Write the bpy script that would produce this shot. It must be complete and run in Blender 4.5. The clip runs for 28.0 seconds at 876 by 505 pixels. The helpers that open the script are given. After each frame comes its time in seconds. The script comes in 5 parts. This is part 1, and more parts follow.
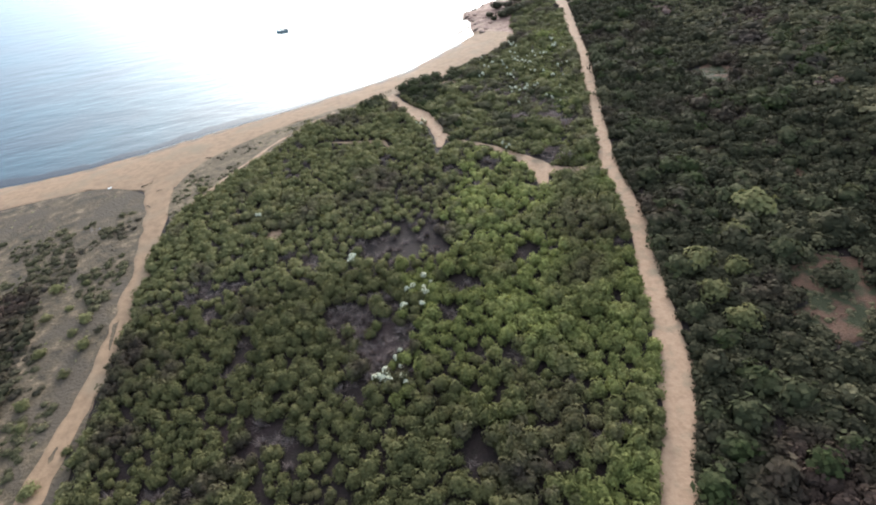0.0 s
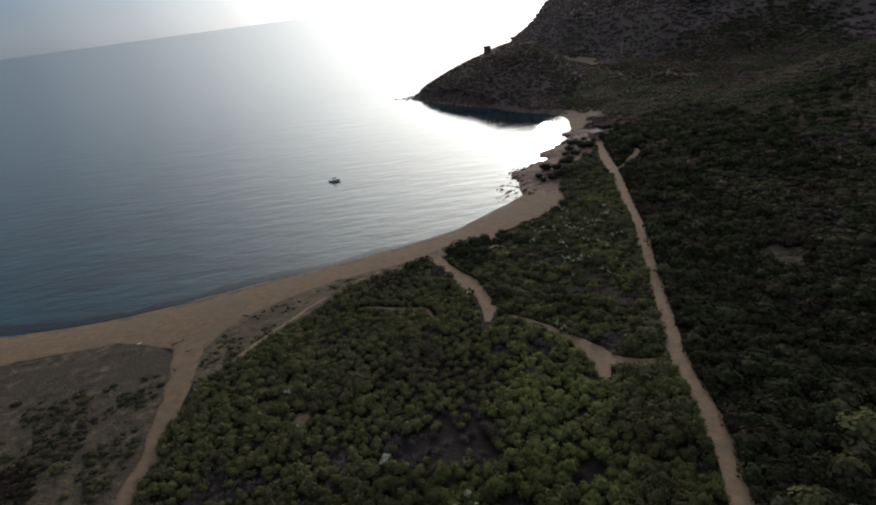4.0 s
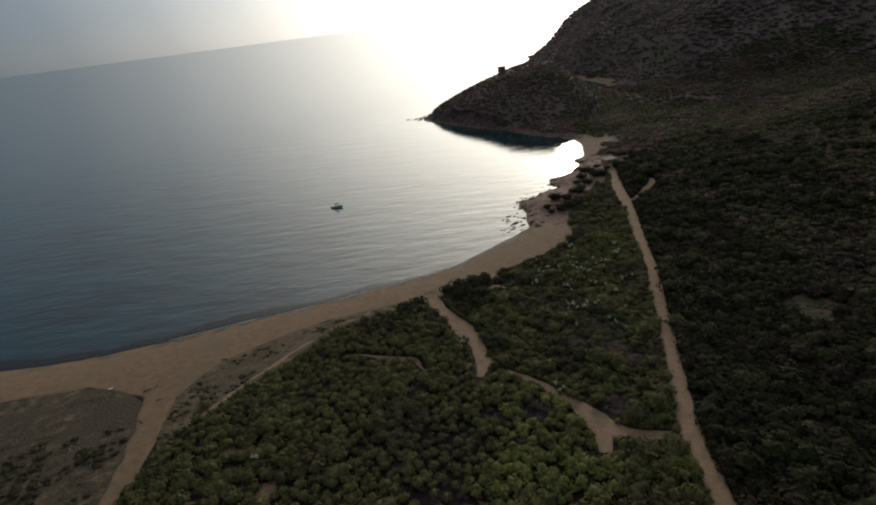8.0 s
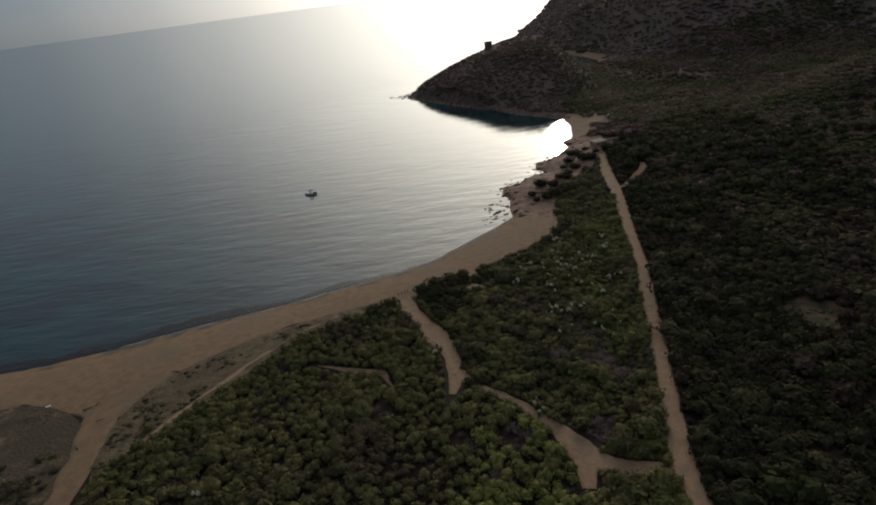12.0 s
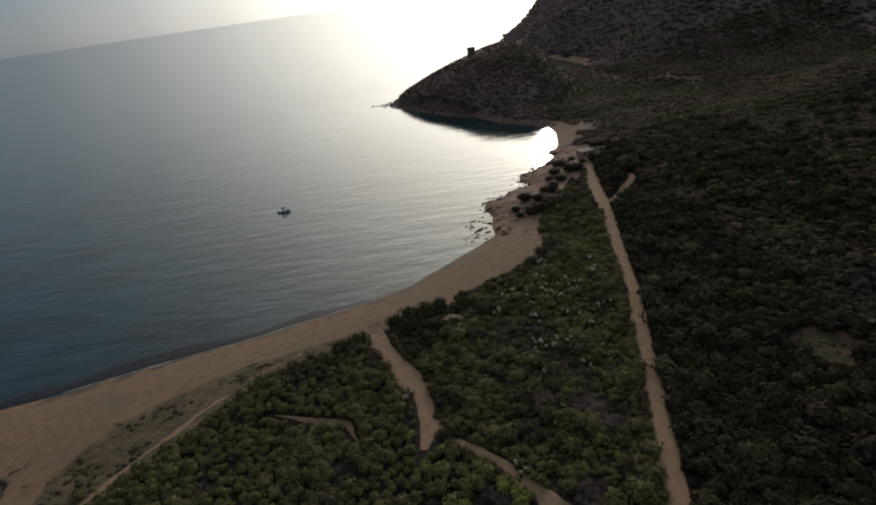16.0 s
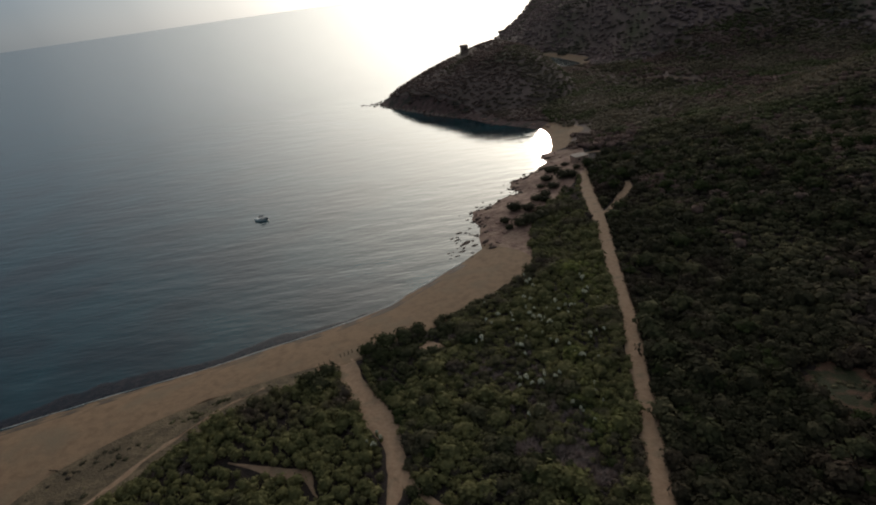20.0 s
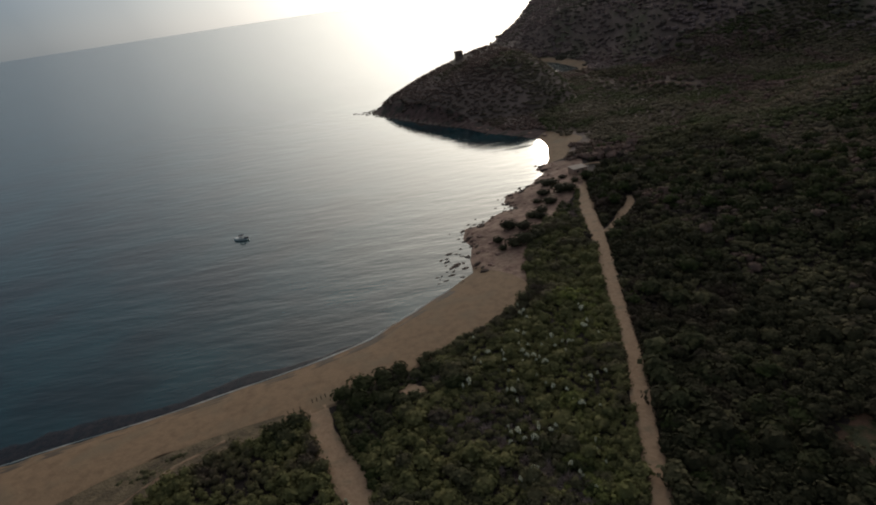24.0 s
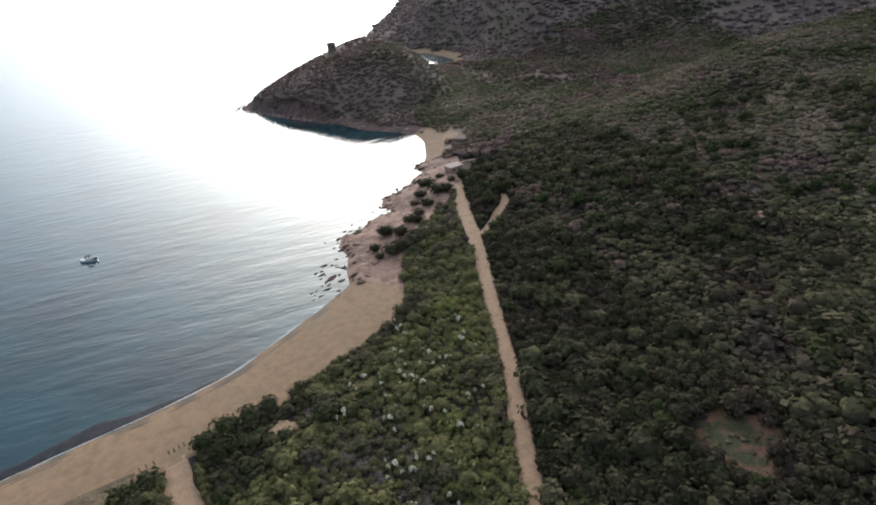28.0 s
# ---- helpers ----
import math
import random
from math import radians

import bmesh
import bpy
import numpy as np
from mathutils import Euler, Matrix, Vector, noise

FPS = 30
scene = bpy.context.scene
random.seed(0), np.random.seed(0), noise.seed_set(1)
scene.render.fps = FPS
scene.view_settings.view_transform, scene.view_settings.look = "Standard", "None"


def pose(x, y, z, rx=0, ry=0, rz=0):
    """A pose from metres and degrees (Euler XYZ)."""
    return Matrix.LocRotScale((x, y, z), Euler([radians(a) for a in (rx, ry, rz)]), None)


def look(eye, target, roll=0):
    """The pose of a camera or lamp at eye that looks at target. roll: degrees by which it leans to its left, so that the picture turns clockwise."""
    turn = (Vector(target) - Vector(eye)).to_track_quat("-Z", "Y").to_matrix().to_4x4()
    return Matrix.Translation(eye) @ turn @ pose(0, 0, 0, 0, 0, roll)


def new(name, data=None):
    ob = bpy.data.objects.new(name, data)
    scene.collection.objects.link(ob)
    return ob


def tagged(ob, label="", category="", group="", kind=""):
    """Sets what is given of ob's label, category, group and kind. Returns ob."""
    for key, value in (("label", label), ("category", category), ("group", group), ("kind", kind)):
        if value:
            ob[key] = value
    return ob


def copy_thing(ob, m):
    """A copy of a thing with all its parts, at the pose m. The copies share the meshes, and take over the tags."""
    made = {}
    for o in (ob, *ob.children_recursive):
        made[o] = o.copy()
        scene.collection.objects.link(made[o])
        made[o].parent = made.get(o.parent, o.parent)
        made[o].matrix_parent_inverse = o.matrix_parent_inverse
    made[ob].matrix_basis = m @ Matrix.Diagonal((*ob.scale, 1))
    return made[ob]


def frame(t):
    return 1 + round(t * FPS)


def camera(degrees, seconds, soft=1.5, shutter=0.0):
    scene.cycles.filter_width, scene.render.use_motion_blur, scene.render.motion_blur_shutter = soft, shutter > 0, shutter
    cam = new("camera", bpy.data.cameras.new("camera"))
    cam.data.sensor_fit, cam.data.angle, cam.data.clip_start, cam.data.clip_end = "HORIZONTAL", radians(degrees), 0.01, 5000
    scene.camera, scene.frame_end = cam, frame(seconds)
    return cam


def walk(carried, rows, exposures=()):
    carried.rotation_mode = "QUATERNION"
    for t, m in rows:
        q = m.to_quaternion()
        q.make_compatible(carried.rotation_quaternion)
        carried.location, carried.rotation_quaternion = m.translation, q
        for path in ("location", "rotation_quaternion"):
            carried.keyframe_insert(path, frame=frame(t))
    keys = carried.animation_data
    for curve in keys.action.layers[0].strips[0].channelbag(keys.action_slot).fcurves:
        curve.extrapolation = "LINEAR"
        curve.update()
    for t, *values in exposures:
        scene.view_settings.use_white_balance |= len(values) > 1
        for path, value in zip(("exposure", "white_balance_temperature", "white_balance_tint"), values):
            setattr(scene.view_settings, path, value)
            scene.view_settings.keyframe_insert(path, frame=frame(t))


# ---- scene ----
cam = camera(74.85, 28.0, soft=2.0)
PATH = [
    (0, (-7.80, -29.00, 74.00), (-2.93, 50.61, 13.68), -9.80),
    (0.5, (-7.90, -27.12, 75.56), (-2.25, 51.70, 14.29), -10.46),
    (1, (-9.16, -25.04, 77.30), (1.75, 58.82, 23.93), -9.29),
    (1.5, (-10.29, -22.81, 78.32), (2.11, 65.06, 32.23), -7.40),
    (2, (-10.35, -20.49, 78.45), (-1.49, 69.20, 35.12), -6.82),
    (2.5, (-10.07, -18.36, 78.23), (-5.23, 72.30, 36.30), -7.80),
    (3, (-9.42, -16.48, 78.07), (-6.46, 74.71, 37.15), -8.90),
    (3.5, (-8.60, -14.68, 78.15), (-5.17, 76.77, 37.82), -8.08),
    (5.5, (-5.03, -7.72, 79.47), (-3.90, 83.33, 38.14), -6.75),
    (6, (-4.17, -6.23, 79.75), (-3.72, 85.06, 38.93), -7.44),
    (6.5, (-3.14, -4.73, 79.90), (-3.12, 86.99, 40.04), -7.25),
    (7, (-2.13, -3.22, 80.01), (-2.17, 88.72, 40.67), -7.30),
    (7.5, (-1.09, -1.49, 79.99), (-1.39, 90.22, 40.14), -7.10),
    (8, (-0.00, 0.00, 80.00), (-0.02, 92.59, 42.22), -7.41),
    (8.5, (0.92, 2.21, 79.77), (0.92, 94.24, 40.62), -6.98),
    (9, (1.93, 4.31, 79.56), (2.23, 96.28, 40.31), -6.94),
    (9.5, (2.96, 6.10, 79.46), (3.95, 98.68, 41.66), -6.77),
    (10, (3.55, 7.73, 79.52), (4.85, 100.26, 41.61), -6.97),
    (10.5, (3.83, 9.99, 79.31), (5.37, 100.85, 37.59), -6.43),
    (11, (4.36, 11.57, 79.39), (5.82, 102.28, 37.31), -6.31),
    (11.5, (5.16, 12.81, 79.60), (6.30, 104.21, 39.05), -7.62),
    (12, (5.80, 14.51, 79.49), (6.69, 105.39, 37.78), -7.60),
    (12.5, (6.52, 16.46, 79.29), (7.63, 107.23, 37.33), -7.90),
    (14.5, (9.02, 23.74, 78.82), (10.59, 114.17, 36.17), -8.11),
    (15, (9.86, 25.55, 78.70), (12.06, 116.42, 37.02), -8.54),
    (15.5, (10.63, 27.32, 78.63), (13.47, 118.02, 36.63), -7.99),
    (16, (11.44, 28.76, 78.74), (13.90, 119.84, 37.55), -8.35),
    (16.5, (12.22, 30.38, 78.79), (14.72, 121.91, 38.60), -8.51),
    (17, (13.00, 32.26, 78.67), (15.58, 123.41, 37.63), -8.31),
    (17.5, (13.68, 34.02, 78.59), (16.13, 124.80, 36.72), -8.50),
    (18, (14.45, 35.59, 78.48), (17.33, 126.52, 36.96), -8.56),
    (18.5, (15.23, 37.18, 78.51), (17.73, 128.21, 37.18), -9.07),
    (19, (15.87, 38.79, 78.54), (18.52, 130.28, 38.26), -8.95),
    (19.5, (16.63, 40.71, 78.38), (19.69, 131.55, 36.68), -9.56),
    (20, (17.34, 42.50, 78.26), (20.12, 133.28, 36.42), -8.19),
    (20.5, (18.05, 44.29, 78.19), (20.52, 135.12, 36.43), -8.39),
    (21, (18.76, 46.19, 78.08), (22.16, 137.83, 38.18), -8.55),
    (21.5, (19.51, 48.13, 77.90), (22.31, 139.17, 36.63), -8.74),
    (23.5, (22.01, 55.27, 77.27), (24.60, 146.34, 36.05), -8.53),
    (24, (22.72, 57.00, 77.30), (25.42, 148.11, 36.18), -8.76),
    (24.5, (23.80, 57.60, 78.00), (26.22, 148.48, 36.35), -9.30),
    (25, (25.40, 56.30, 79.40), (38.08, 146.17, 37.43), -9.46),
    (25.5, (27.30, 54.20, 80.90), (60.55, 137.57, 36.82), -10.91),
    (26, (28.90, 53.20, 81.70), (66.53, 133.12, 34.83), -6.10),
    (26.5, (30.00, 53.80, 82.00), (63.85, 135.61, 35.51), -6.05),
    (27, (30.40, 56.00, 81.80), (61.43, 138.18, 34.02), -8.13),
    (27.5, (30.20, 59.60, 80.90), (61.97, 142.33, 34.57), -8.37),
    (28, (29.60, 64.40, 79.40), (49.95, 151.20, 34.11), -7.31),
]
EXPOSURES = [(0, 2.02, 6000, 10), (0.5, 2.02, 6000, 10), (1.0, 2.0, 6050, 10), (1.5, 1.5, 6000, 10), (2.0, 1.0, 5950, 10), (2.5, 0.55, 5900, 10), (3.0, 0.2, 5900, 10), (3.5, -0.1, 6000, 10),
             (6.0, -0.35, 6600, 10), (8.0, -0.4, 6700, 10), (11.0, -0.45, 6750, 10), (15.0, -0.4, 6750, 10), (20.0, -0.35, 6750, 10), (24.5, -0.4, 6750, 10), (25.0, -0.35, 6750, 10),
             (25.5, 0.28, 6750, 12), (26.0, 0.68, 6700, 13), (27.0, 1.38, 6550, 13), (28.0, 1.17, 6200, 11)]
walk(cam, [(t, look(eye, target, roll)) for t, eye, target, roll in PATH], EXPOSURES)

# ---- light: low veiled sun over the headland ----
SUN_AZ, SUN_EL = radians(14), radians(14.2)          # azimuth measured from +y towards +x
SUN_DIR = Vector((math.sin(SUN_AZ) * math.cos(SUN_EL), math.cos(SUN_AZ) * math.cos(SUN_EL), math.sin(SUN_EL)))
sun_data = bpy.data.lights.new("sun", "SUN")
sun_data.energy, sun_data.angle, sun_data.color = 0.6, radians(1.2), (1.0, 0.92, 0.82)
sun = new("sun", sun_data)
sun.matrix_world = look(SUN_DIR * 900, (0, 0, 0))

world = bpy.data.worlds.new("sky")
scene.world = world
world.use_nodes = True
wn, wl = world.node_tree.nodes, world.node_tree.links
wn.clear()
w_out = wn.new("ShaderNodeOutputWorld")
w_bg = wn.new("ShaderNodeBackground")
w_sky = wn.new("ShaderNodeTexSky")
w_sky.sky_type, w_sky.sun_disc = "NISHITA", False
w_sky.sun_elevation, w_sky.sun_rotation = SUN_EL, SUN_AZ
w_sky.air_density, w_sky.dust_density, w_sky.ozone_density = 1.2, 0.8, 4.0
w_bg.inputs["Strength"].default_value = 0.1
# thin cloud veil that spreads the sun's glow
w_co = wn.new("ShaderNodeTexCoord")
w_dot = wn.new("ShaderNodeVectorMath")
w_dot.operation = "DOT_PRODUCT"
w_dot.inputs[1].default_value = SUN_DIR
wl.new(w_co.outputs["Generated"], w_dot.inputs[0])
w_ramp = wn.new("ShaderNodeValToRGB")
w_ramp.color_ramp.interpolation = "LINEAR"
cr = w_ramp.color_ramp.elements
cr[0].position, cr[0].color = 0.5, (0, 0, 0, 1)
cr[1].position, cr[1].color = 1.0, (62, 58, 50, 1)
for away in (3, 6, 9, 12, 15, 18, 22, 26, 31, 37, 44, 52):
    glow, veil = 30 * math.exp(-away / 7) + 32 * math.exp(-(away / 24) ** 2), 1.5 * math.exp(-(away / 45) ** 2)
    cr.new(math.cos(radians(away))).color = (glow + veil * 0.76, glow * 0.93 + veil * 0.98, glow * 0.8 + veil * 1.28, 1)
wl.new(w_dot.outputs["Value"], w_ramp.inputs[0])
w_add = wn.new("ShaderNodeMixRGB")
w_add.blend_type, w_add.inputs[0].default_value = "ADD", 1.0
w_grey = wn.new("ShaderNodeHueSaturation")          # haze greys the sky
w_grey.inputs["Saturation"].default_value, w_grey.inputs["Value"].default_value = 0.45, 0.3
wl.new(w_sky.outputs[0], w_grey.inputs["Color"])
w_sep = wn.new("ShaderNodeSeparateXYZ")
wl.new(w_co.outputs["Generated"], w_sep.inputs[0])
w_veil = wn.new("ShaderNodeValToRGB")                # high cloud sheet, dull blue at the horizon, brighter overhead
ve = w_veil.color_ramp.elements
ve[0].position, ve[0].color = 0.0, (0.3, 0.7, 1.1, 1)
ve[1].position, ve[1].color = 1.0, (3.0, 3.2, 3.3, 1)
e = ve.new(0.06); e.color = (0.1, 0.6, 1.3, 1)
e = ve.new(0.18); e.color = (0.7, 1.1, 1.5, 1)
e = ve.new(0.5); e.color = (0.45, 0.85, 1.25, 1)
wl.new(w_sep.outputs["Z"], w_veil.inputs[0])
w_both = wn.new("ShaderNodeMixRGB")
w_both.blend_type, w_both.inputs[0].default_value = "ADD", 1.0
wl.new(w_grey.outputs[0], w_both.inputs[1])
wl.new(w_veil.outputs[0], w_both.inputs[2])
wl.new(w_both.outputs[0], w_add.inputs[1])
wl.new(w_ramp.outputs[0], w_add.inputs[2])
wl.new(w_add.outputs[0], w_bg.inputs["Color"])
wl.new(w_bg.outputs[0], w_out.inputs[0])


# ---- materials ----
def material(name, rough=0.9, spec=0.3):
    m = bpy.data.materials.new(name)
    m.use_nodes = True
    b = m.node_tree.nodes["Principled BSDF"]
    b.inputs["Roughness"].default_value = rough
    b.inputs["Specular IOR Level"].default_value = spec
    return m, m.node_tree.nodes, m.node_tree.links, b


def mottled(name, stops, scale, detail=6, rough=0.9, spec=0.3, bump=0.0, bump_scale=None, second=None, second_scale=1.0, second_cut=(0.5, 0.6), island=0.0, rand=0.0, leafy=0.0):
    """A ramp of colours over world-size noise, a second tone in patches, fine relief, and value jitter per clump or per object."""
    m, n, l, b = material(name, rough, spec)
    geo = n.new("ShaderNodeNewGeometry")
    tex = n.new("ShaderNodeTexNoise")
    tex.inputs["Scale"].default_value, tex.inputs["Detail"].default_value, tex.inputs["Roughness"].default_value = scale, detail, 0.62
    l.new(geo.outputs["Position"], tex.inputs["Vector"])
    ramp = n.new("ShaderNodeValToRGB")
    el = ramp.color_ramp.elements
    el[0].position, el[0].color = stops[0][0], (*stops[0][1], 1)
    el[1].position, el[1].color = stops[-1][0], (*stops[-1][1], 1)
    for p, c in stops[1:-1]:
        el.new(p).color = (*c, 1)
    l.new(tex.outputs["Fac"], ramp.inputs[0])
    col = ramp.outputs[0]
    if second:
        t2 = n.new("ShaderNodeTexNoise")
        t2.inputs["Scale"].default_value, t2.inputs["Detail"].default_value = second_scale, 4
        l.new(geo.outputs["Position"], t2.inputs["Vector"])
        mr = n.new("ShaderNodeMapRange")
        mr.inputs["From Min"].default_value, mr.inputs["From Max"].default_value = second_cut
        l.new(t2.outputs["Fac"], mr.inputs["Value"])
        mix = n.new("ShaderNodeMixRGB")
        mix.inputs[2].default_value = (*second, 1)
        l.new(mr.outputs[0], mix.inputs[0])
        l.new(col, mix.inputs[1])
        col = mix.outputs[0]
    for amount, kind in ((island, "island"), (rand, "object")):
        if amount:
            if kind == "island":
                src = geo.outputs["Random Per Island"]
            else:
                src = n.new("ShaderNodeObjectInfo").outputs["Random"]
            mr = n.new("ShaderNodeMapRange")
            mr.inputs["To Min"].default_value, mr.inputs["To Max"].default_value = 1 - amount, 1 + amount
            l.new(src, mr.inputs["Value"])
            hs = n.new("ShaderNodeHueSaturation")
            l.new(mr.outputs[0], hs.inputs["Value"])
            l.new(col, hs.inputs["Color"])
            col = hs.outputs[0]
    l.new(col, b.inputs["Base Color"])
    if leafy:                                        # light passes through thin leaves
        tr = n.new("ShaderNodeBsdfTranslucent")
        l.new(col, tr.inputs["Color"])
        ms = n.new("ShaderNodeMixShader")
        ms.inputs[0].default_value = leafy
        l.new(b.outputs[0], ms.inputs[1])
        l.new(tr.outputs[0], ms.inputs[2])
        l.new(ms.outputs[0], n["Material Output"].inputs["Surface"])
    if bump:
        tb = n.new("ShaderNodeTexNoise")
        tb.inputs["Scale"].default_value, tb.inputs["Detail"].default_value = bump_scale or scale * 6, 5
        l.new(geo.outputs["Position"], tb.inputs["Vector"])
        bp = n.new("ShaderNodeBump")
        bp.inputs["Strength"].default_value, bp.inputs["Distance"].default_value = 1.0, bump
        l.new(tb.outputs["Fac"], bp.inputs["Height"])
        l.new(bp.outputs[0], b.inputs["Normal"])
    return m


M = {}
# brown soil taken near black: shade between the crowns is in its colour
M["ground"] = mottled("shade_dark_soil", [(0.3, (0.013, 0.009, 0.008)), (0.55, (0.026, 0.016, 0.014)), (0.75, (0.019, 0.015, 0.01))], 0.35, bump=0.25, second=(0.043, 0.025, 0.024), second_scale=0.06, second_cut=(0.58, 0.72))
# reddish stony soil, paled so gaps in the hill scrub look hazy
M["hill_soil"] = mottled("haze_paled_stony_soil", [(0.3, (0.12, 0.085, 0.07)), (0.5, (0.18, 0.127, 0.108)), (0.7, (0.24, 0.172, 0.15))], 0.05, detail=8, bump=0.5, bump_scale=0.5, second=(0.09, 0.085, 0.05), second_scale=0.02, second_cut=(0.5, 0.65))
M["sand"] = mottled("beach_sand", [(0.3, (0.185, 0.115, 0.069)), (0.6, (0.262, 0.168, 0.102)), (0.8, (0.22, 0.139, 0.083))], 0.5, bump=0.08, bump_scale=2.0, second=(0.2, 0.145, 0.095), second_scale=0.1, second_cut=(0.5, 0.75))
M["wet_sand"] = mottled("wet_sand", [(0.3, (0.085, 0.06, 0.042)), (0.7, (0.13, 0.092, 0.063))], 0.8, rough=0.65, spec=0.2, bump=0.03)
M["track"] = mottled("sandy_track", [(0.3, (0.26, 0.162, 0.103)), (0.6, (0.345, 0.225, 0.147)), (0.8, (0.295, 0.189, 0.12))], 0.9, bump=0.1, bump_scale=1.6, second=(0.22, 0.16, 0.105), second_scale=0.3, second_cut=(0.52, 0.7))
M["dune"] = mottled("dune_scrub_ground", [(0.34, (0.045, 0.034, 0.022)), (0.46, (0.08, 0.058, 0.036)), (0.57, (0.115, 0.083, 0.05)), (0.66, (0.2, 0.142, 0.09))], 0.4, detail=9, bump=0.35, bump_scale=1.6, second=(0.078, 0.058, 0.04), second_scale=0.12, second_cut=(0.5, 0.64))
M["pink_shore"] = mottled("pink_rocky_sand", [(0.32, (0.13, 0.07, 0.055)), (0.5, (0.25, 0.15, 0.115)), (0.62, (0.32, 0.215, 0.155)), (0.75, (0.19, 0.105, 0.085))], 0.3, detail=8, bump=0.5, bump_scale=0.7)
M["dune_grass"] = mottled("dry_dune_grass", [(0.32, (0.06, 0.045, 0.028)), (0.45, (0.115, 0.083, 0.05)), (0.56, (0.155, 0.112, 0.066)), (0.7, (0.22, 0.155, 0.1))], 0.45, detail=9, bump=0.3, bump_scale=2.0, second=(0.105, 0.076, 0.046), second_scale=0.16, second_cut=(0.52, 0.64))
M["red_rock"] = mottled("dark_red_rock", [(0.3, (0.06, 0.035, 0.032)), (0.5, (0.11, 0.064, 0.057)), (0.7, (0.16, 0.1, 0.09))], 0.22, detail=9, bump=0.6, bump_scale=0.6, second=(0.045, 0.038, 0.03), second_scale=0.12, second_cut=(0.5, 0.62))
M["seagrass"] = mottled("drowned_seagrass", [(0.32, (0.008, 0.012, 0.016)), (0.5, (0.022, 0.018, 0.021)), (0.68, (0.042, 0.032, 0.033))], 0.5, detail=8, rough=0.2, spec=0.22, bump=0.05, bump_scale=0.9)
M["litter"] = mottled("red_brown_clearing", [(0.3, (0.07, 0.038, 0.024)), (0.55, (0.115, 0.06, 0.038)), (0.75, (0.085, 0.05, 0.03))], 0.6, bump=0.25, second=(0.034, 0.036, 0.015), second_scale=0.25, second_cut=(0.46, 0.56))
M["foam"] = mottled("sea_foam", [(0.35, (0.3, 0.29, 0.27)), (0.7, (0.6, 0.59, 0.57))], 1.5, rough=0.6)
M["rock"] = mottled("pink_granite", [(0.3, (0.14, 0.07, 0.058)), (0.55, (0.27, 0.15, 0.12)), (0.75, (0.19, 0.11, 0.09))], 0.6, rough=0.8, bump=0.3, bump_scale=1.2, second=(0.07, 0.05, 0.042), second_scale=0.25, second_cut=(0.55, 0.7), rand=0.25)
M["wet_rock"] = mottled("wet_granite", [(0.3, (0.04, 0.028, 0.024)), (0.6, (0.085, 0.055, 0.046)), (0.8, (0.06, 0.045, 0.04))], 0.6, rough=0.85, spec=0.08, bump=0.2, bump_scale=1.2)
M["bark"] = mottled("bark", [(0.3, (0.05, 0.038, 0.028)), (0.7, (0.11, 0.085, 0.06))], 3.0, bump=0.03)
M["pine"] = mottled("pine_needles", [(0.3, (0.158, 0.172, 0.056)), (0.5, (0.24, 0.249, 0.084)), (0.7, (0.32, 0.315, 0.117))], 0.2, rough=0.8, spec=0.08, second=(0.142, 0.125, 0.064), second_scale=0.05, second_cut=(0.45, 0.65), island=0.28, rand=0.2, bump=0.25, bump_scale=3.0, leafy=0.4)
M["olive"] = mottled("olive_scrub_leaves", [(0.3, (0.115, 0.113, 0.05)), (0.5, (0.172, 0.163, 0.07)), (0.7, (0.224, 0.2, 0.09))], 0.2, rough=0.8, spec=0.08, second=(0.105, 0.08, 0.06), second_scale=0.07, second_cut=(0.55, 0.7), island=0.17, rand=0.25, bump=0.25, bump_scale=3.0, leafy=0.3)
M["macchia"] = mottled("dark_scrub_leaves", [(0.3, (0.031, 0.031, 0.018)), (0.5, (0.05, 0.047, 0.027)), (0.7, (0.076, 0.068, 0.04))], 0.16, rough=0.8, spec=0.05, second=(0.066, 0.045, 0.036), second_scale=0.045, second_cut=(0.52, 0.68), island=0.17, rand=0.25, bump=0.3, bump_scale=2.2, leafy=0.25)
M["heath"] = mottled("brown_green_heath", [(0.3, (0.068, 0.066, 0.036)), (0.5, (0.115, 0.104, 0.058)), (0.7, (0.165, 0.142, 0.082))], 0.14, rough=0.85, spec=0.05, second=(0.07, 0.054, 0.045), second_scale=0.05, second_cut=(0.5, 0.66), island=0.17, bump=0.3, bump_scale=2.2, leafy=0.25)
# olive-brown heath, lightened and greyed to carry the slope's haze
M["hazy_mid_heath"] = mottled("haze_tinted_olive_heath", [(0.3, (0.125, 0.103, 0.07)), (0.5, (0.19, 0.152, 0.106)), (0.7, (0.255, 0.203, 0.15))], 0.11, rough=0.85, spec=0.05, second=(0.1, 0.105, 0.05), second_scale=0.035, second_cut=(0.48, 0.62), island=0.17, bump=0.3, bump_scale=2.0, leafy=0.25)
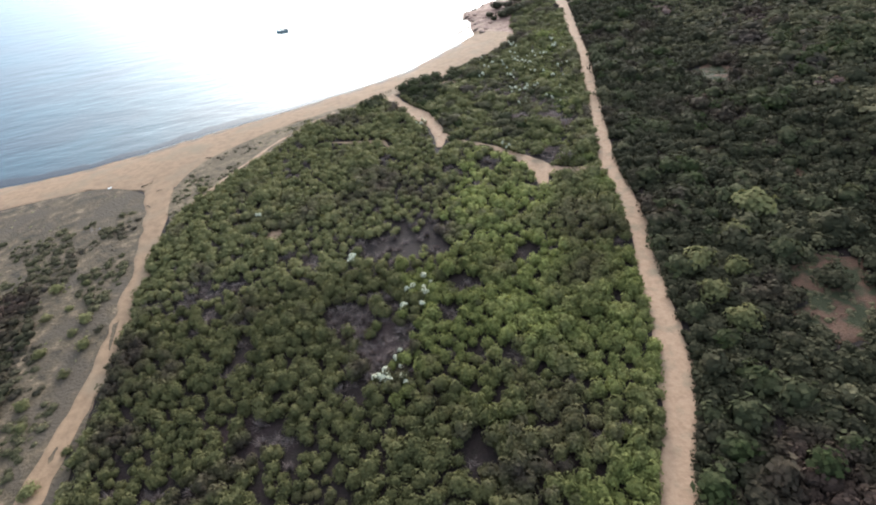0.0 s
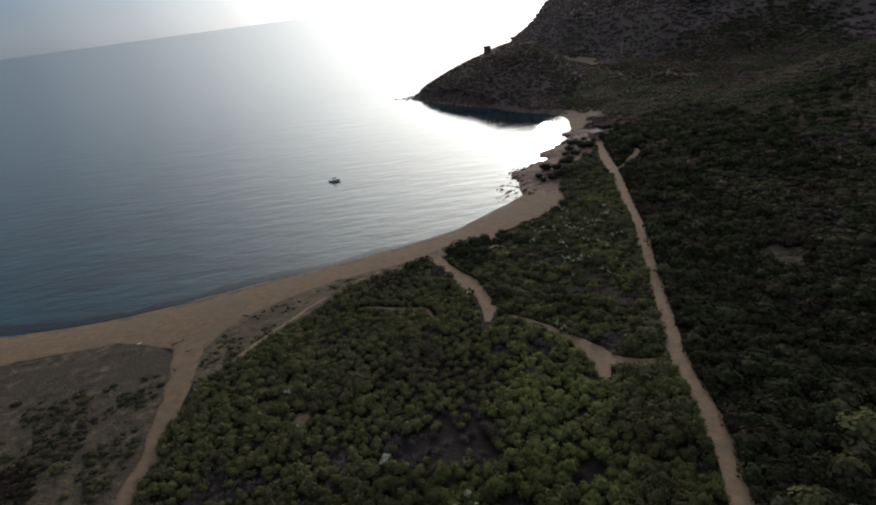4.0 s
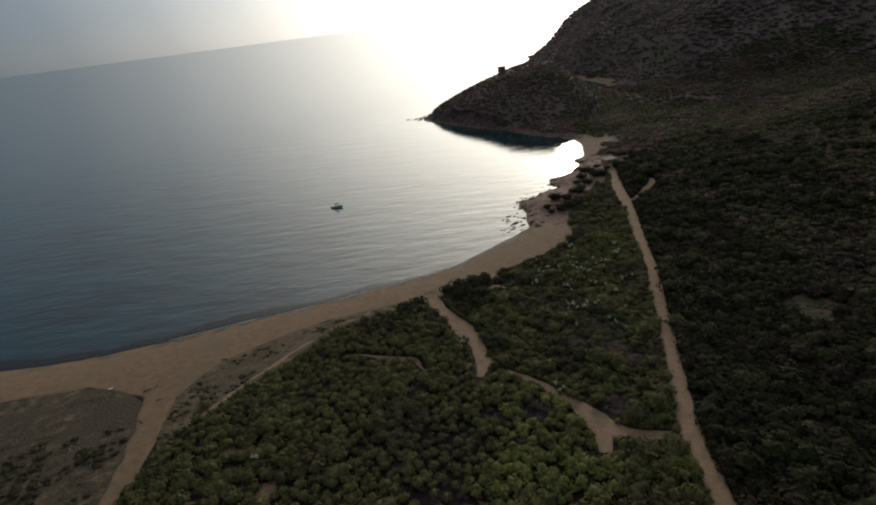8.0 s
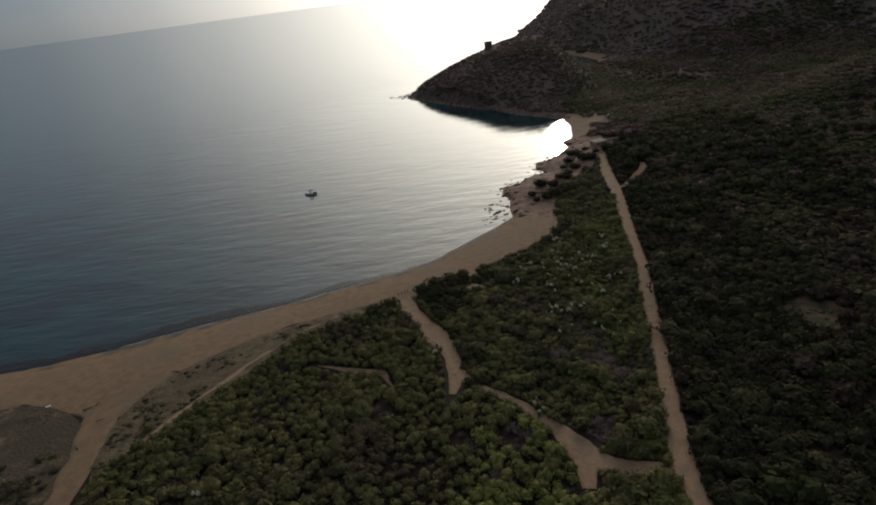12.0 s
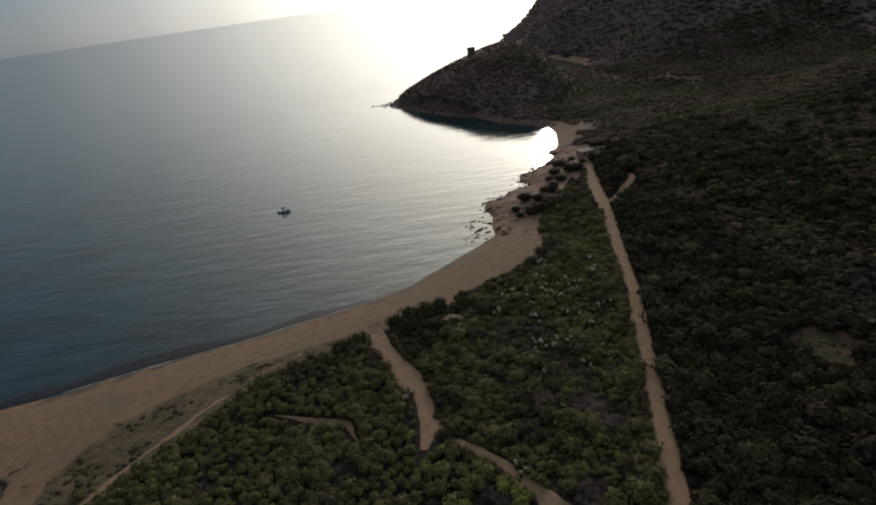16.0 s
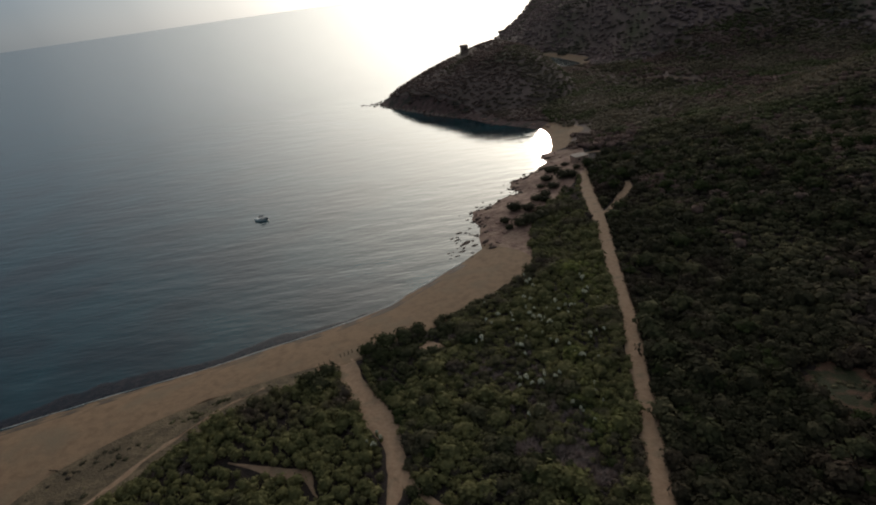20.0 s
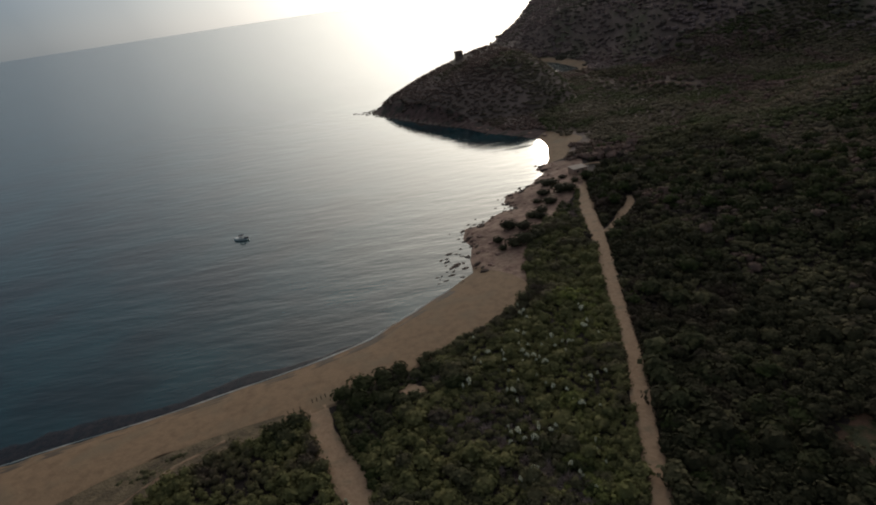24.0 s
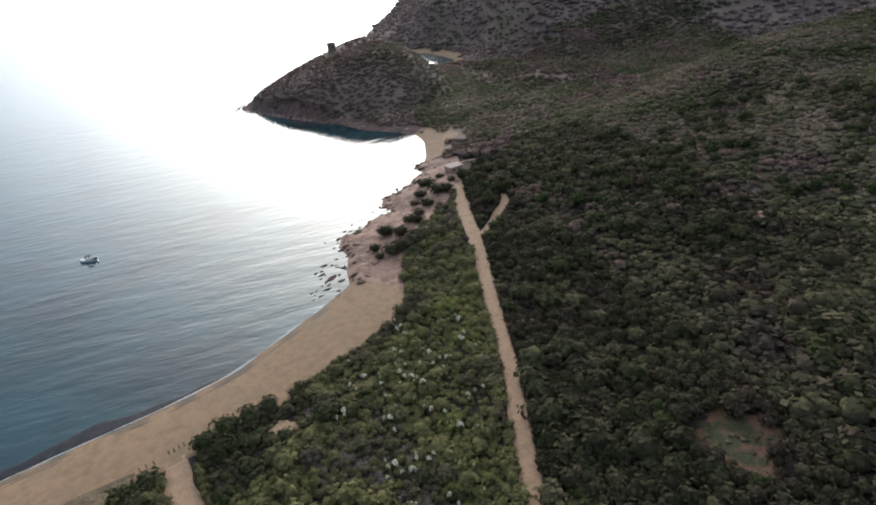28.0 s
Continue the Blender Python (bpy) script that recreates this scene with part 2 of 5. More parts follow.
M["grey_olive"] = mottled("grey_green_leaves", [(0.3, (0.048, 0.05, 0.026)), (0.5, (0.072, 0.073, 0.038)), (0.7, (0.098, 0.094, 0.052))], 0.18, rough=0.85, spec=0.05, second=(0.05, 0.06, 0.024), second_scale=0.06, second_cut=(0.5, 0.6), island=0.2, bump=0.25, bump_scale=2.6, leafy=0.3)
M["red_heath"] = mottled("red_brown_heath", [(0.3, (0.13, 0.086, 0.072)), (0.5, (0.2, 0.134, 0.114)), (0.7, (0.26, 0.178, 0.154))], 0.05, rough=0.85, spec=0.05, second=(0.12, 0.1, 0.064), second_scale=0.03, second_cut=(0.52, 0.64), island=0.15, bump=0.3, bump_scale=1.6, leafy=0.25)
# aerial haze over the far hills is painted into this pale purple-brown
M["hazed_heath"] = mottled("haze_paled_heath", [(0.3, (0.17, 0.122, 0.116)), (0.5, (0.27, 0.196, 0.186)), (0.7, (0.35, 0.262, 0.25))], 0.06, rough=0.85, spec=0.05, second=(0.125, 0.112, 0.085), second_scale=0.03, second_cut=(0.5, 0.62), island=0.17, bump=0.3, bump_scale=1.6, leafy=0.2)
M["silver"] = mottled("silver_leaves", [(0.3, (0.17, 0.18, 0.22)), (0.7, (0.32, 0.34, 0.42))], 0.8, rough=0.9, island=0.2)
M["dead"] = mottled("bare_grey_twigs", [(0.3, (0.18, 0.13, 0.113)), (0.7, (0.36, 0.28, 0.25))], 0.5, rough=0.9, island=0.3, rand=0.2)
M["flower"] = mottled("white_blossom", [(0.3, (0.7, 0.66, 0.47)), (0.7, (0.86, 0.82, 0.62))], 1.0, rough=0.8, island=0.15)
M["tower"] = mottled("tower_stone", [(0.3, (0.16, 0.11, 0.085)), (0.7, (0.28, 0.2, 0.15))], 0.8, bump=0.1, bump_scale=2.0)
M["plaster"] = mottled("pink_plaster", [(0.3, (0.42, 0.27, 0.2)), (0.7, (0.5, 0.33, 0.25))], 0.7, bump=0.02)
M["concrete"] = mottled("pale_concrete", [(0.3, (0.34, 0.27, 0.23)), (0.7, (0.44, 0.36, 0.31))], 0.7, bump=0.02)
M["gelcoat"] = mottled("white_gelcoat", [(0.3, (0.74, 0.74, 0.72)), (0.7, (0.82, 0.82, 0.8))], 2.0, rough=0.3, spec=0.5)
M["dark_paint"] = mottled("dark_blue_paint", [(0.3, (0.02, 0.025, 0.035)), (0.7, (0.03, 0.035, 0.05))], 2.0, rough=0.4)
M["canvas"] = mottled("navy_canvas", [(0.3, (0.03, 0.035, 0.05)), (0.7, (0.05, 0.055, 0.075))], 3.0, rough=0.9)
M["wood"] = mottled("grey_wood", [(0.3, (0.12, 0.09, 0.065)), (0.7, (0.2, 0.15, 0.11))], 4.0)
M["glass"] = material("dark_glass", 0.08, 0.6)[0]
M["glass"].node_tree.nodes["Principled BSDF"].inputs["Base Color"].default_value = (0.02, 0.025, 0.03, 1)
M["metal"] = material("grey_metal", 0.4, 0.5)[0]
M["metal"].node_tree.nodes["Principled BSDF"].inputs["Base Color"].default_value = (0.5, 0.5, 0.5, 1)
M["metal"].node_tree.nodes["Principled BSDF"].inputs["Metallic"].default_value = 0.8

# sea water: dark body colour, real reflection, wind ripples at three lengths
m, n, l, b = material("sea_water", 0.085, 0.5)
b.inputs["IOR"].default_value = 1.5
geo = n.new("ShaderNodeNewGeometry")
wc = n.new("ShaderNodeTexNoise")
wc.inputs["Scale"].default_value, wc.inputs["Detail"].default_value = 0.03, 6
l.new(geo.outputs["Position"], wc.inputs["Vector"])
ramp = n.new("ShaderNodeValToRGB")
el = ramp.color_ramp.elements
el[0].position, el[0].color = 0.4, (0.007, 0.023, 0.03, 1)
el[1].position, el[1].color = 0.6, (0.008, 0.05, 0.062, 1)
l.new(wc.outputs["Fac"], ramp.inputs[0])
l.new(ramp.outputs[0], b.inputs["Base Color"])
lee = n.new("ShaderNodeVectorMath")                 # the cove lies calm in the lee of the headland
lee.operation, lee.inputs[1].default_value = "DISTANCE", (80, 390, 0)
l.new(geo.outputs["Position"], lee.inputs[0])
calm = n.new("ShaderNodeMapRange")
calm.interpolation_type = "SMOOTHSTEP"
for key, value in (("From Min", 60), ("From Max", 210), ("To Min", 0.35), ("To Max", 1.0)):
    calm.inputs[key].default_value = value
l.new(lee.outputs["Value"], calm.inputs["Value"])
gloss = n.new("ShaderNodeMapRange")
for key, value in (("From Min", 70), ("From Max", 230), ("To Min", 0.06), ("To Max", 0.15)):
    gloss.inputs[key].default_value = value
l.new(lee.outputs["Value"], gloss.inputs["Value"])
l.new(gloss.outputs[0], b.inputs["Roughness"])
prev = None
for size, dist, turn in ((0.7, 0.065, 20), (0.2, 0.23, 8), (0.06, 0.2, 25)):
    mp = n.new("ShaderNodeMapping")
    mp.inputs["Rotation"].default_value[2] = radians(turn)
    mp.inputs["Scale"].default_value = (size * 0.35, size, size)
    l.new(geo.outputs["Position"], mp.inputs["Vector"])
    tx = n.new("ShaderNodeTexNoise")
    tx.inputs["Scale"].default_value, tx.inputs["Detail"].default_value = 1.0, 3
    l.new(mp.outputs[0], tx.inputs["Vector"])
    bp = n.new("ShaderNodeBump")
    bp.inputs["Distance"].default_value = dist
    l.new(calm.outputs[0], bp.inputs["Strength"])
    l.new(tx.outputs["Fac"], bp.inputs["Height"])
    if prev:
        l.new(prev.outputs[0], bp.inputs["Normal"])
    prev = bp
l.new(prev.outputs[0], b.inputs["Normal"])
M["sea"] = m


# ---- plan ----
SHORE = [(-900, 330), (-500, 215), (-300, 170), (-200, 153), (-134, 147), (-108, 147), (-84, 152), (-61, 158.6), (-42, 163), (-26, 168.2), (-9.4, 173.6),
         (6, 180.6), (20, 192.6), (29.4, 200.5), (38, 209), (38.6, 220), (40, 228), (38, 236), (39.5, 243), (46, 245.5), (51, 250.5), (56, 254), (60.5, 255.5), (58.3, 264), (60, 271), (67, 274.5), (73, 280.5),
         (79, 289.5), (82, 293), (78.5, 298), (85.5, 305.5), (88.5, 311), (91, 321), (94, 336), (94, 350), (83, 367), (70, 384), (62, 402), (42, 432), (24, 462), (8, 492), (4, 510), (14, 528), (40, 552), (90, 580), (150, 566), (176, 548), (184, 566), (178, 620), (150, 680),
         (130, 730), (165, 900), (230, 1100), (420, 1500)]
ROAD_HALF = [2.0, 2.2, 2.1, 2.0, 1.9, 1.8, 1.7, 1.7, 1.7, 1.7, 1.65, 1.65, 1.85, 2.2, 2.4, 1.4, 1.2]
ROAD = [(11, -60), (15, -8), (19, 6), (25, 17), (29, 27), (32.4, 40), (36.6, 54), (40.2, 69), (42, 83), (48, 104), (55, 127), (62, 152.5), (69.5, 184), (76.5, 214), (81, 238), (86, 256), (89, 272)]
CUT = [(-4.2, 155), (-2.8, 150.5), (-0.8, 142), (4.3, 132), (6.8, 124), (7.6, 117.5), (11, 112), (17.5, 105.2), (24, 96), (27, 88.5), (33, 84), (41, 82)]
LEFT = [(-70, 127), (-71.5, 118), (-69, 106), (-67.5, 92), (-66, 75), (-66.2, 52), (-68, 36), (-69.5, 22), (-72, -5), (-75, -40)]
SPUR = [(77, 214.5), (81.5, 218), (85.5, 223), (90, 228.5), (95, 235), (97.5, 242)]
HILL_TRACK = [(174, 420), (180, 414.5), (188, 408), (195, 402), (202, 397)]
DUNE_TRAIL = [(-22, 149.5), (-30, 144.5), (-36.5, 138), (-42, 131), (-47.5, 123.5), (-53, 115), (-58, 107.5), (-62, 101)]
LOBE_N = [(7.2, 119), (6.6, 114), (5.8, 109.5)]
LOBE_S = [(27, 90), (26.6, 86), (25.5, 81)]
PATCH = [(-24.5, 127), (-19.4, 124.7), (-16, 123.2), (-12, 121.6), (-9, 120.6), (-7.8, 117.6), (-6.3, 115)]
BACK = [(-500, 190), (-300, 150), (-200, 133), (-134, 126), (-106, 127), (-91, 126.5), (-78, 119.5), (-66.5, 117), (-62.5, 127), (-55, 135.5), (-43, 144), (-30, 149), (-20, 152), (-3, 156), (11, 162.5), (26, 170), (41, 179), (49.5, 190), (46, 203)]
GROVE = [(-62, -60), (-64, 20), (-63, 50), (-62.5, 95), (-57, 104.5), (-51.5, 113), (-45.5, 122), (-38, 132), (-30, 141), (-18, 148.5), (-6, 150), (1, 131), (3.5, 117), (5.0, 108), (11, 109.5), (17, 103.5), (23, 95), (24.5, 84), (34, 81),
         (41, 82), (40, 69), (36.6, 54), (32.4, 40), (29, 27), (25, 17), (19, 6), (15, -8), (12, -60)]
GROVE_N = [(0, 153), (12, 160.5), (26, 168), (41, 177), (50, 189), (51, 203), (55.5, 218), (64, 232), (72, 243), (80, 254), (83, 254), (81, 238), (76, 214), (69, 184.5), (62, 153), (55, 128), (48, 105), (43, 88), (34, 86.5), (30, 90), (27, 98), (20.5, 106), (12.5, 112.5), (9, 113), (8.3, 120), (6.5, 133)]
CLEARINGS = [(59, 32, 7.5), (56, 26, 5), (62, 37, 4), (65, 80.5, 2.8), (75, 64, 2.5), (88.5, 119.5, 6.5), (86.5, 114.5, 4.5), (-37, 82.5, 2.0), (16.2, 154.5, 2.2)]
OPEN = [(0.3, 141, 3.3), (3.7, 134, 3.1), (-3, 150, 2.4), (103, 331, 11), (97, 317, 6), (91, 279, 6.0), (103, 286, 4.0), (98, 268, 3.0), (101, 265, 2.0), (84, 284, 4.5)]
GAPS = [(-6.5, 70, 6.5), (-12.5, 70, 5), (-2, 66, 4), (15, 57.5, 3.2), (1, 52.5, 3.2), (-3.5, 45, 2.6), (-40, 48, 3.4), (-41.5, 43.5, 2.6), (-19.5, 49, 5), (-15, 41.5, 4), (-28, 68, 2.6), (-34, 27, 3.4), (-30, 23, 2.6), (-5, 16.5, 2.8), (-9, 107, 3), (5.5, 96, 3), (16, 95, 2.4), (-20, 33, 2.5), (4, 33, 2.2)]


def smooth(points, step):
    """An even Catmull-Rom line through the points."""
    p = np.array([points[0], *points, points[-1]], float)
    out = []
    for i in range(1, len(p) - 2):
        a, b_, c, d = p[i - 1], p[i], p[i + 1], p[i + 2]
        k = max(2, int(np.linalg.norm(c - b_) / step))
        for t in np.arange(k) / k:
            out.append(0.5 * (2 * b_ + (c - a) * t + (2 * a - 5 * b_ + 4 * c - d) * t * t + (3 * b_ - a - 3 * c + d) * t ** 3))
    out.append(p[-1])
    return np.array(out)


def inside(x, y, poly):
    x, y = np.asarray(x, float), np.asarray(y, float)
    hit = np.zeros(x.shape, bool)
    for (x0, y0), (x1, y1) in zip(poly, [*poly[1:], poly[0]]):
        if y0 != y1:
            hit ^= ((y0 > y) != (y1 > y)) & (x < (x1 - x0) * (y - y0) / (y1 - y0) + x0)
    return hit


def off_line(x, y, pts):
    """The distance to a line of points."""
    x, y = np.asarray(x, float), np.asarray(y, float)
    best = np.full(x.shape, 1e12)
    for (x0, y0), (x1, y1) in zip(pts[:-1], pts[1:]):
        dx, dy = x1 - x0, y1 - y0
        t = np.clip(((x - x0) * dx + (y - y0) * dy) / (dx * dx + dy * dy + 1e-9), 0, 1)
        best = np.minimum(best, (x - x0 - t * dx) ** 2 + (y - y0 - t * dy) ** 2)
    return np.sqrt(best)


LATTICE = np.random.RandomState(7).rand(256, 256)


def wave(x, y, size):
    """Smooth value noise, -1 to 1, with features of that size in metres."""
    u, v = np.asarray(x, float) / size + 91.3, np.asarray(y, float) / size + 47.7
    i, j = np.floor(u).astype(int), np.floor(v).astype(int)
    a, b_ = u - i, v - j
    a, b_ = a * a * (3 - 2 * a), b_ * b_ * (3 - 2 * b_)
    g = lambda p, q: LATTICE[p % 256, q % 256]
    return 2 * ((g(i, j) * (1 - a) + g(i + 1, j) * a) * (1 - b_) + (g(i, j + 1) * (1 - a) + g(i + 1, j + 1) * a) * b_) - 1


LAND = SHORE + [(1800, 2400), (1800, -900), (-900, -900)]
ROAD_Y, ROAD_X = [p[1] for p in ROAD], [p[0] for p in ROAD]
rise = lambda v, a, b_: np.clip((v - a) / (b_ - a), 0, 1) ** 2 * (3 - 2 * np.clip((v - a) / (b_ - a), 0, 1))


def height(x, y):
    """The ground's height over the sea."""
    x, y = np.asarray(x, float), np.asarray(y, float)
    d = np.where(inside(x, y, LAND), 1, -1) * off_line(x, y, SHORE)
    z = np.where(d < 0, np.maximum(d * 0.12, -6), 3.6 * (1 - np.exp(-np.maximum(d, 0) / 16)))
    z = z + rise(d, 20, 60) * 0.35 * wave(x, y, 23)
    s = x - np.interp(y, ROAD_Y, ROAD_X) - 0.22 * np.maximum(y - 272, 0)
    inland = rise(s, 4, 60) * rise(d, 10, 80)
    z = z + inland * (0.022 * np.clip(s, 0, 500) + 3.2 * wave(x, y, 70) + 2.2 * wave(x, y, 34))
    # spurs that come down from the east, the big hill beyond, the headland with its saddle
    crest = 300 + 0.10 * (x - 200)
    z = z + 21 * rise(s, 40, 200) * np.exp(-((y - crest) / np.where(y < crest, 70, 28)) ** 2) * (1 + 0.15 * wave(x, y, 60))
    z = z + 10 * rise(s, 50, 170) * np.exp(-((y - 205 - 0.05 * x) / np.where(y < 205 + 0.05 * x, 50, 24)) ** 2) * (1 + 0.2 * wave(x, y, 50))
    ramp_ = np.clip(0.46 * (x - 128) - 0.05 * np.maximum(0, y - 700), 0, None)
    z = z + rise(d, 0, 60) * 165 * (1 - np.exp(-ramp_ / 165)) * rise(y - 405 - 3.2 * np.clip(235 - x, 0, 70), 0, 170) * (1 + 0.12 * wave(x, y, 110) + 0.07 * wave(x, y, 45))
    gx, gy = x - 98, y - 512
    # straight western ridge, steep southern face
    r = (abs(gx) / np.where(gx < 0, 97, 50)) ** np.where(gx < 0, 1.25, 1.8) + (abs(gy) / np.where(gy < 0, 112, 75)) ** np.where(gy < 0, 3.0, 1.8)
    z = z + np.where(d > 0, 31 * np.clip(1 - r, 0, 1) * rise(d, -4, 12) * (1 + 0.10 * wave(x, y, 26)), 0)
    return z


def link(name, verts, faces, mat, parent=None, smooth_=True):
    """A mesh object from arrays of corners and of faces with equal corner counts."""
    verts, faces = np.asarray(verts, np.float32), np.asarray(faces, np.int32)
    me = bpy.data.meshes.new(name)
    me.vertices.add(len(verts))
    me.vertices.foreach_set("co", verts.ravel())
    k = faces.shape[1]
    me.loops.add(faces.size)
    me.loops.foreach_set("vertex_index", faces.ravel())
    me.polygons.add(len(faces))
    me.polygons.foreach_set("loop_start", np.arange(0, faces.size, k, dtype=np.int32))
    me.polygons.foreach_set("use_smooth", np.full(len(faces), smooth_))
    me.update(calc_edges=True)
    me.materials.append(mat)
    ob = new(name, me)
    if parent:
        ob.parent = parent
    return ob


def part(name, bm, mat, parent=None, label="", smooth_=False):
    me = bpy.data.meshes.new(name)
    bm.normal_update()
    bm.to_mesh(me)
    bm.free()
    me.materials.append(mat)
    if smooth_:
        me.polygons.foreach_set("use_smooth", [True] * len(me.polygons))
    ob = new(name, me)
    if parent:
        ob.parent = parent
    return tagged(ob, label) if label else ob


def sheet(nu, nv):
    i = np.arange(nu - 1)[:, None] * nv + np.arange(nv - 1)[None]
    return np.stack([i, i + nv, i + nv + 1, i + 1], -1).reshape(-1, 4)


# ---- ground, sea, beach, tracks ----
def spread(a, b_, fine0, fine1, fine, coarse):
    return np.unique(np.concatenate([np.arange(a, fine0, coarse), np.arange(fine0, fine1, fine), np.arange(fine1, b_ + 1, coarse)]))


gx_, gy_ = spread(-900, 1700, -140, 240, 3, 18), spread(-700, 2200, 0, 580, 3, 12)
X, Y = np.meshgrid(gx_, gy_, indexing="ij")
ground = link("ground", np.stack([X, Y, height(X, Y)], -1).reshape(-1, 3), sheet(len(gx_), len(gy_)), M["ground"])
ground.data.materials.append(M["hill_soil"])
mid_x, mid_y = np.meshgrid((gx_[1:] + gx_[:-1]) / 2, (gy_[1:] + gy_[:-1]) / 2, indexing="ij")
# hills and headland get the soil with haze in its colour
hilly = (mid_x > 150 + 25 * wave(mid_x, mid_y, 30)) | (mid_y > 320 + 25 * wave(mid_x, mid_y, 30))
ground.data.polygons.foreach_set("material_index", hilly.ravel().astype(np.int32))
tagged(ground, "soil coloured shade-dark under coastal scrub, haze-pale on the hills", "ground", kind="structure")

ang, rad = np.linspace(0, 2 * math.pi, 97)[:-1], np.array([0.0, 200, 600, 1500, 3000, 4800])
# the far rim is lifted a little, so that the horizon of this smaller sea stands at its true dip
sv = [(150 + r * math.cos(a), 200 + r * math.sin(a), 55.0 * max(0, (r - 1500) / 3300) ** 1.5) for r in rad[1:] for a in ang] + [(150, 200, 0)]
sf = [(k * 96 + i, k * 96 + (i + 1) % 96, (k + 1) * 96 + (i + 1) % 96, (k + 1) * 96 + i) for k in range(4) for i in range(96)]
sf += [(480, i, (i + 1) % 96, (i + 1) % 96) for i in range(96)]
bm = bmesh.new()
bv = [bm.verts.new(v) for v in sv]
for f in sf:
    bm.faces.new([bv[i] for i in dict.fromkeys(f)])
sea = part("water", bm, M["sea"])
tagged(sea, "calm grey-blue sea with small ripples reflecting the veiled sun", "sea", kind="structure")


def ribbon(name, line, half, mat, lift=0.12, across=7, ragged=0.6, label="", category=""):
    """A strip of ground along a line, its edges ragged and tucked into the soil."""
    if len(half) != len(line):
        half = np.interp(np.linspace(0, 1, len(line)), np.linspace(0, 1, len(half)), half)
    line = smooth([(*q, h) for q, h in zip(line, half)], 1.2)
    line, half = line[:, :2], line[:, 2]
    tan = np.gradient(line, axis=0)
    tan /= np.linalg.norm(tan, axis=1, keepdims=True) + 1e-9
    side = np.stack([tan[:, 1], -tan[:, 0]], -1)
    rows = []
    for k, u in enumerate(np.linspace(-1, 1, across)):
        w = half + ragged * (wave(line[:, 0] + 40 * np.sign(u), line[:, 1], 3.1) + 0.7 * wave(line[:, 0], line[:, 1] + 70 * np.sign(u), 7.7))
        p = line + side * (u * w)[:, None]
        z = height(p[:, 0], p[:, 1]) + (lift if 0 < k < across - 1 else -0.12) - 0.08 * (1 - abs(u)) * (abs(u) < 0.6)
        rows.append(np.column_stack([p, z]))
    v = np.stack(rows, 1)
    return tagged(link(name, v.reshape(-1, 3), sheet(len(line), across), mat), label, category, kind="structure")


def band(name, line_a, line_b, mat, steps, across, lift, ragged, label, category):
    """A strip of ground between two lines."""
    a, b_ = smooth(line_a, 1.0), smooth(line_b, 1.0)
    pick = lambda q: np.stack([np.interp(np.linspace(0, 1, steps), np.linspace(0, 1, len(q)), q[:, i]) for i in (0, 1)], -1)
    a, b_ = pick(a), pick(b_)
    rows = []
    for k, u in enumerate(np.linspace(0, 1, across)):
        p = a * (1 - u) + b_ * u
        if k == across - 1:
            p = p + (ragged * wave(p[:, 0], p[:, 1], 3.3) + ragged * 0.6 * wave(p[:, 0], p[:, 1], 8))[:, None] * np.array([0.4, -1.0])
        z = height(p[:, 0], p[:, 1]) + (lift if k < across - 1 else -0.15) + 0.06 * wave(p[:, 0], p[:, 1], 4)
        rows.append(np.column_stack([p, z]))
    v = np.stack(rows, 1)
    return tagged(link(name, v.reshape(-1, 3), sheet(steps, across), mat), label, category, kind="structure")


BEACH_FRONT = SHORE[2:15]
band("beach", [(x, y + 4) for x, y in BEACH_FRONT], [*BACK[1:-7], *[(x + 1.2, y - 2.6) for x, y in BACK[-7:]]], M["sand"], 420, 26, 0.14, 1.6, "tan sand beach curving along the bay", "beach")
ribbon("wet_sand", [(x, y - 0.6) for x, y in BEACH_FRONT[:-1]], [2.0] * 4, M["wet_sand"], 0.2, 5, 0.7, "dark wet sand along the waterline", "beach")
foam_line = [(x, y + 1.7) for x, y in BEACH_FRONT[4:-1]]
ribbon("surf", foam_line, [0.08, 0.16, 0.26, 0.34, 0.38, 0.34, 0.26], M["foam"], 0.28, 5, 0.25, "thin white line of surf on the sand", "surf")
weed = smooth(SHORE[3:12], 1.5)
rows = []
for k, u in enumerate(np.linspace(0, 1, 8)):
    reach = 1.4 + u * (6.5 + 3.0 * wave(weed[:, 0], weed[:, 1], 17) + 1.6 * wave(weed[:, 0], weed[:, 1], 4)) * np.interp(weed[:, 0], (-200, -60, -20, 6), (1.0, 1.0, 0.7, 0.1))
    rows.append(np.column_stack([weed[:, 0] - 0.15 * reach, weed[:, 1] + reach, np.full(len(weed), 0.035 if 0 < k < 7 else -0.05)]))
tagged(link("seagrass_bank", np.stack(rows, 1).reshape(-1, 3), sheet(len(weed), 8), M["seagrass"]), "brown-purple bank of drowned seagrass in the shallows", "seagrass", kind="structure")
band("dune_west", [(-240, 139), (-134, 126), (-106, 127.5), (-91, 127), (-79, 121), (-70, 111)], [(-240, -60), (-150, -60), (-110, -60), (-90, -60), (-74, -60), (-58, -60)], M["dune"], 120, 90, 0.16, 1.0, "grey-brown dune with dry plants and bare sand", "dune")
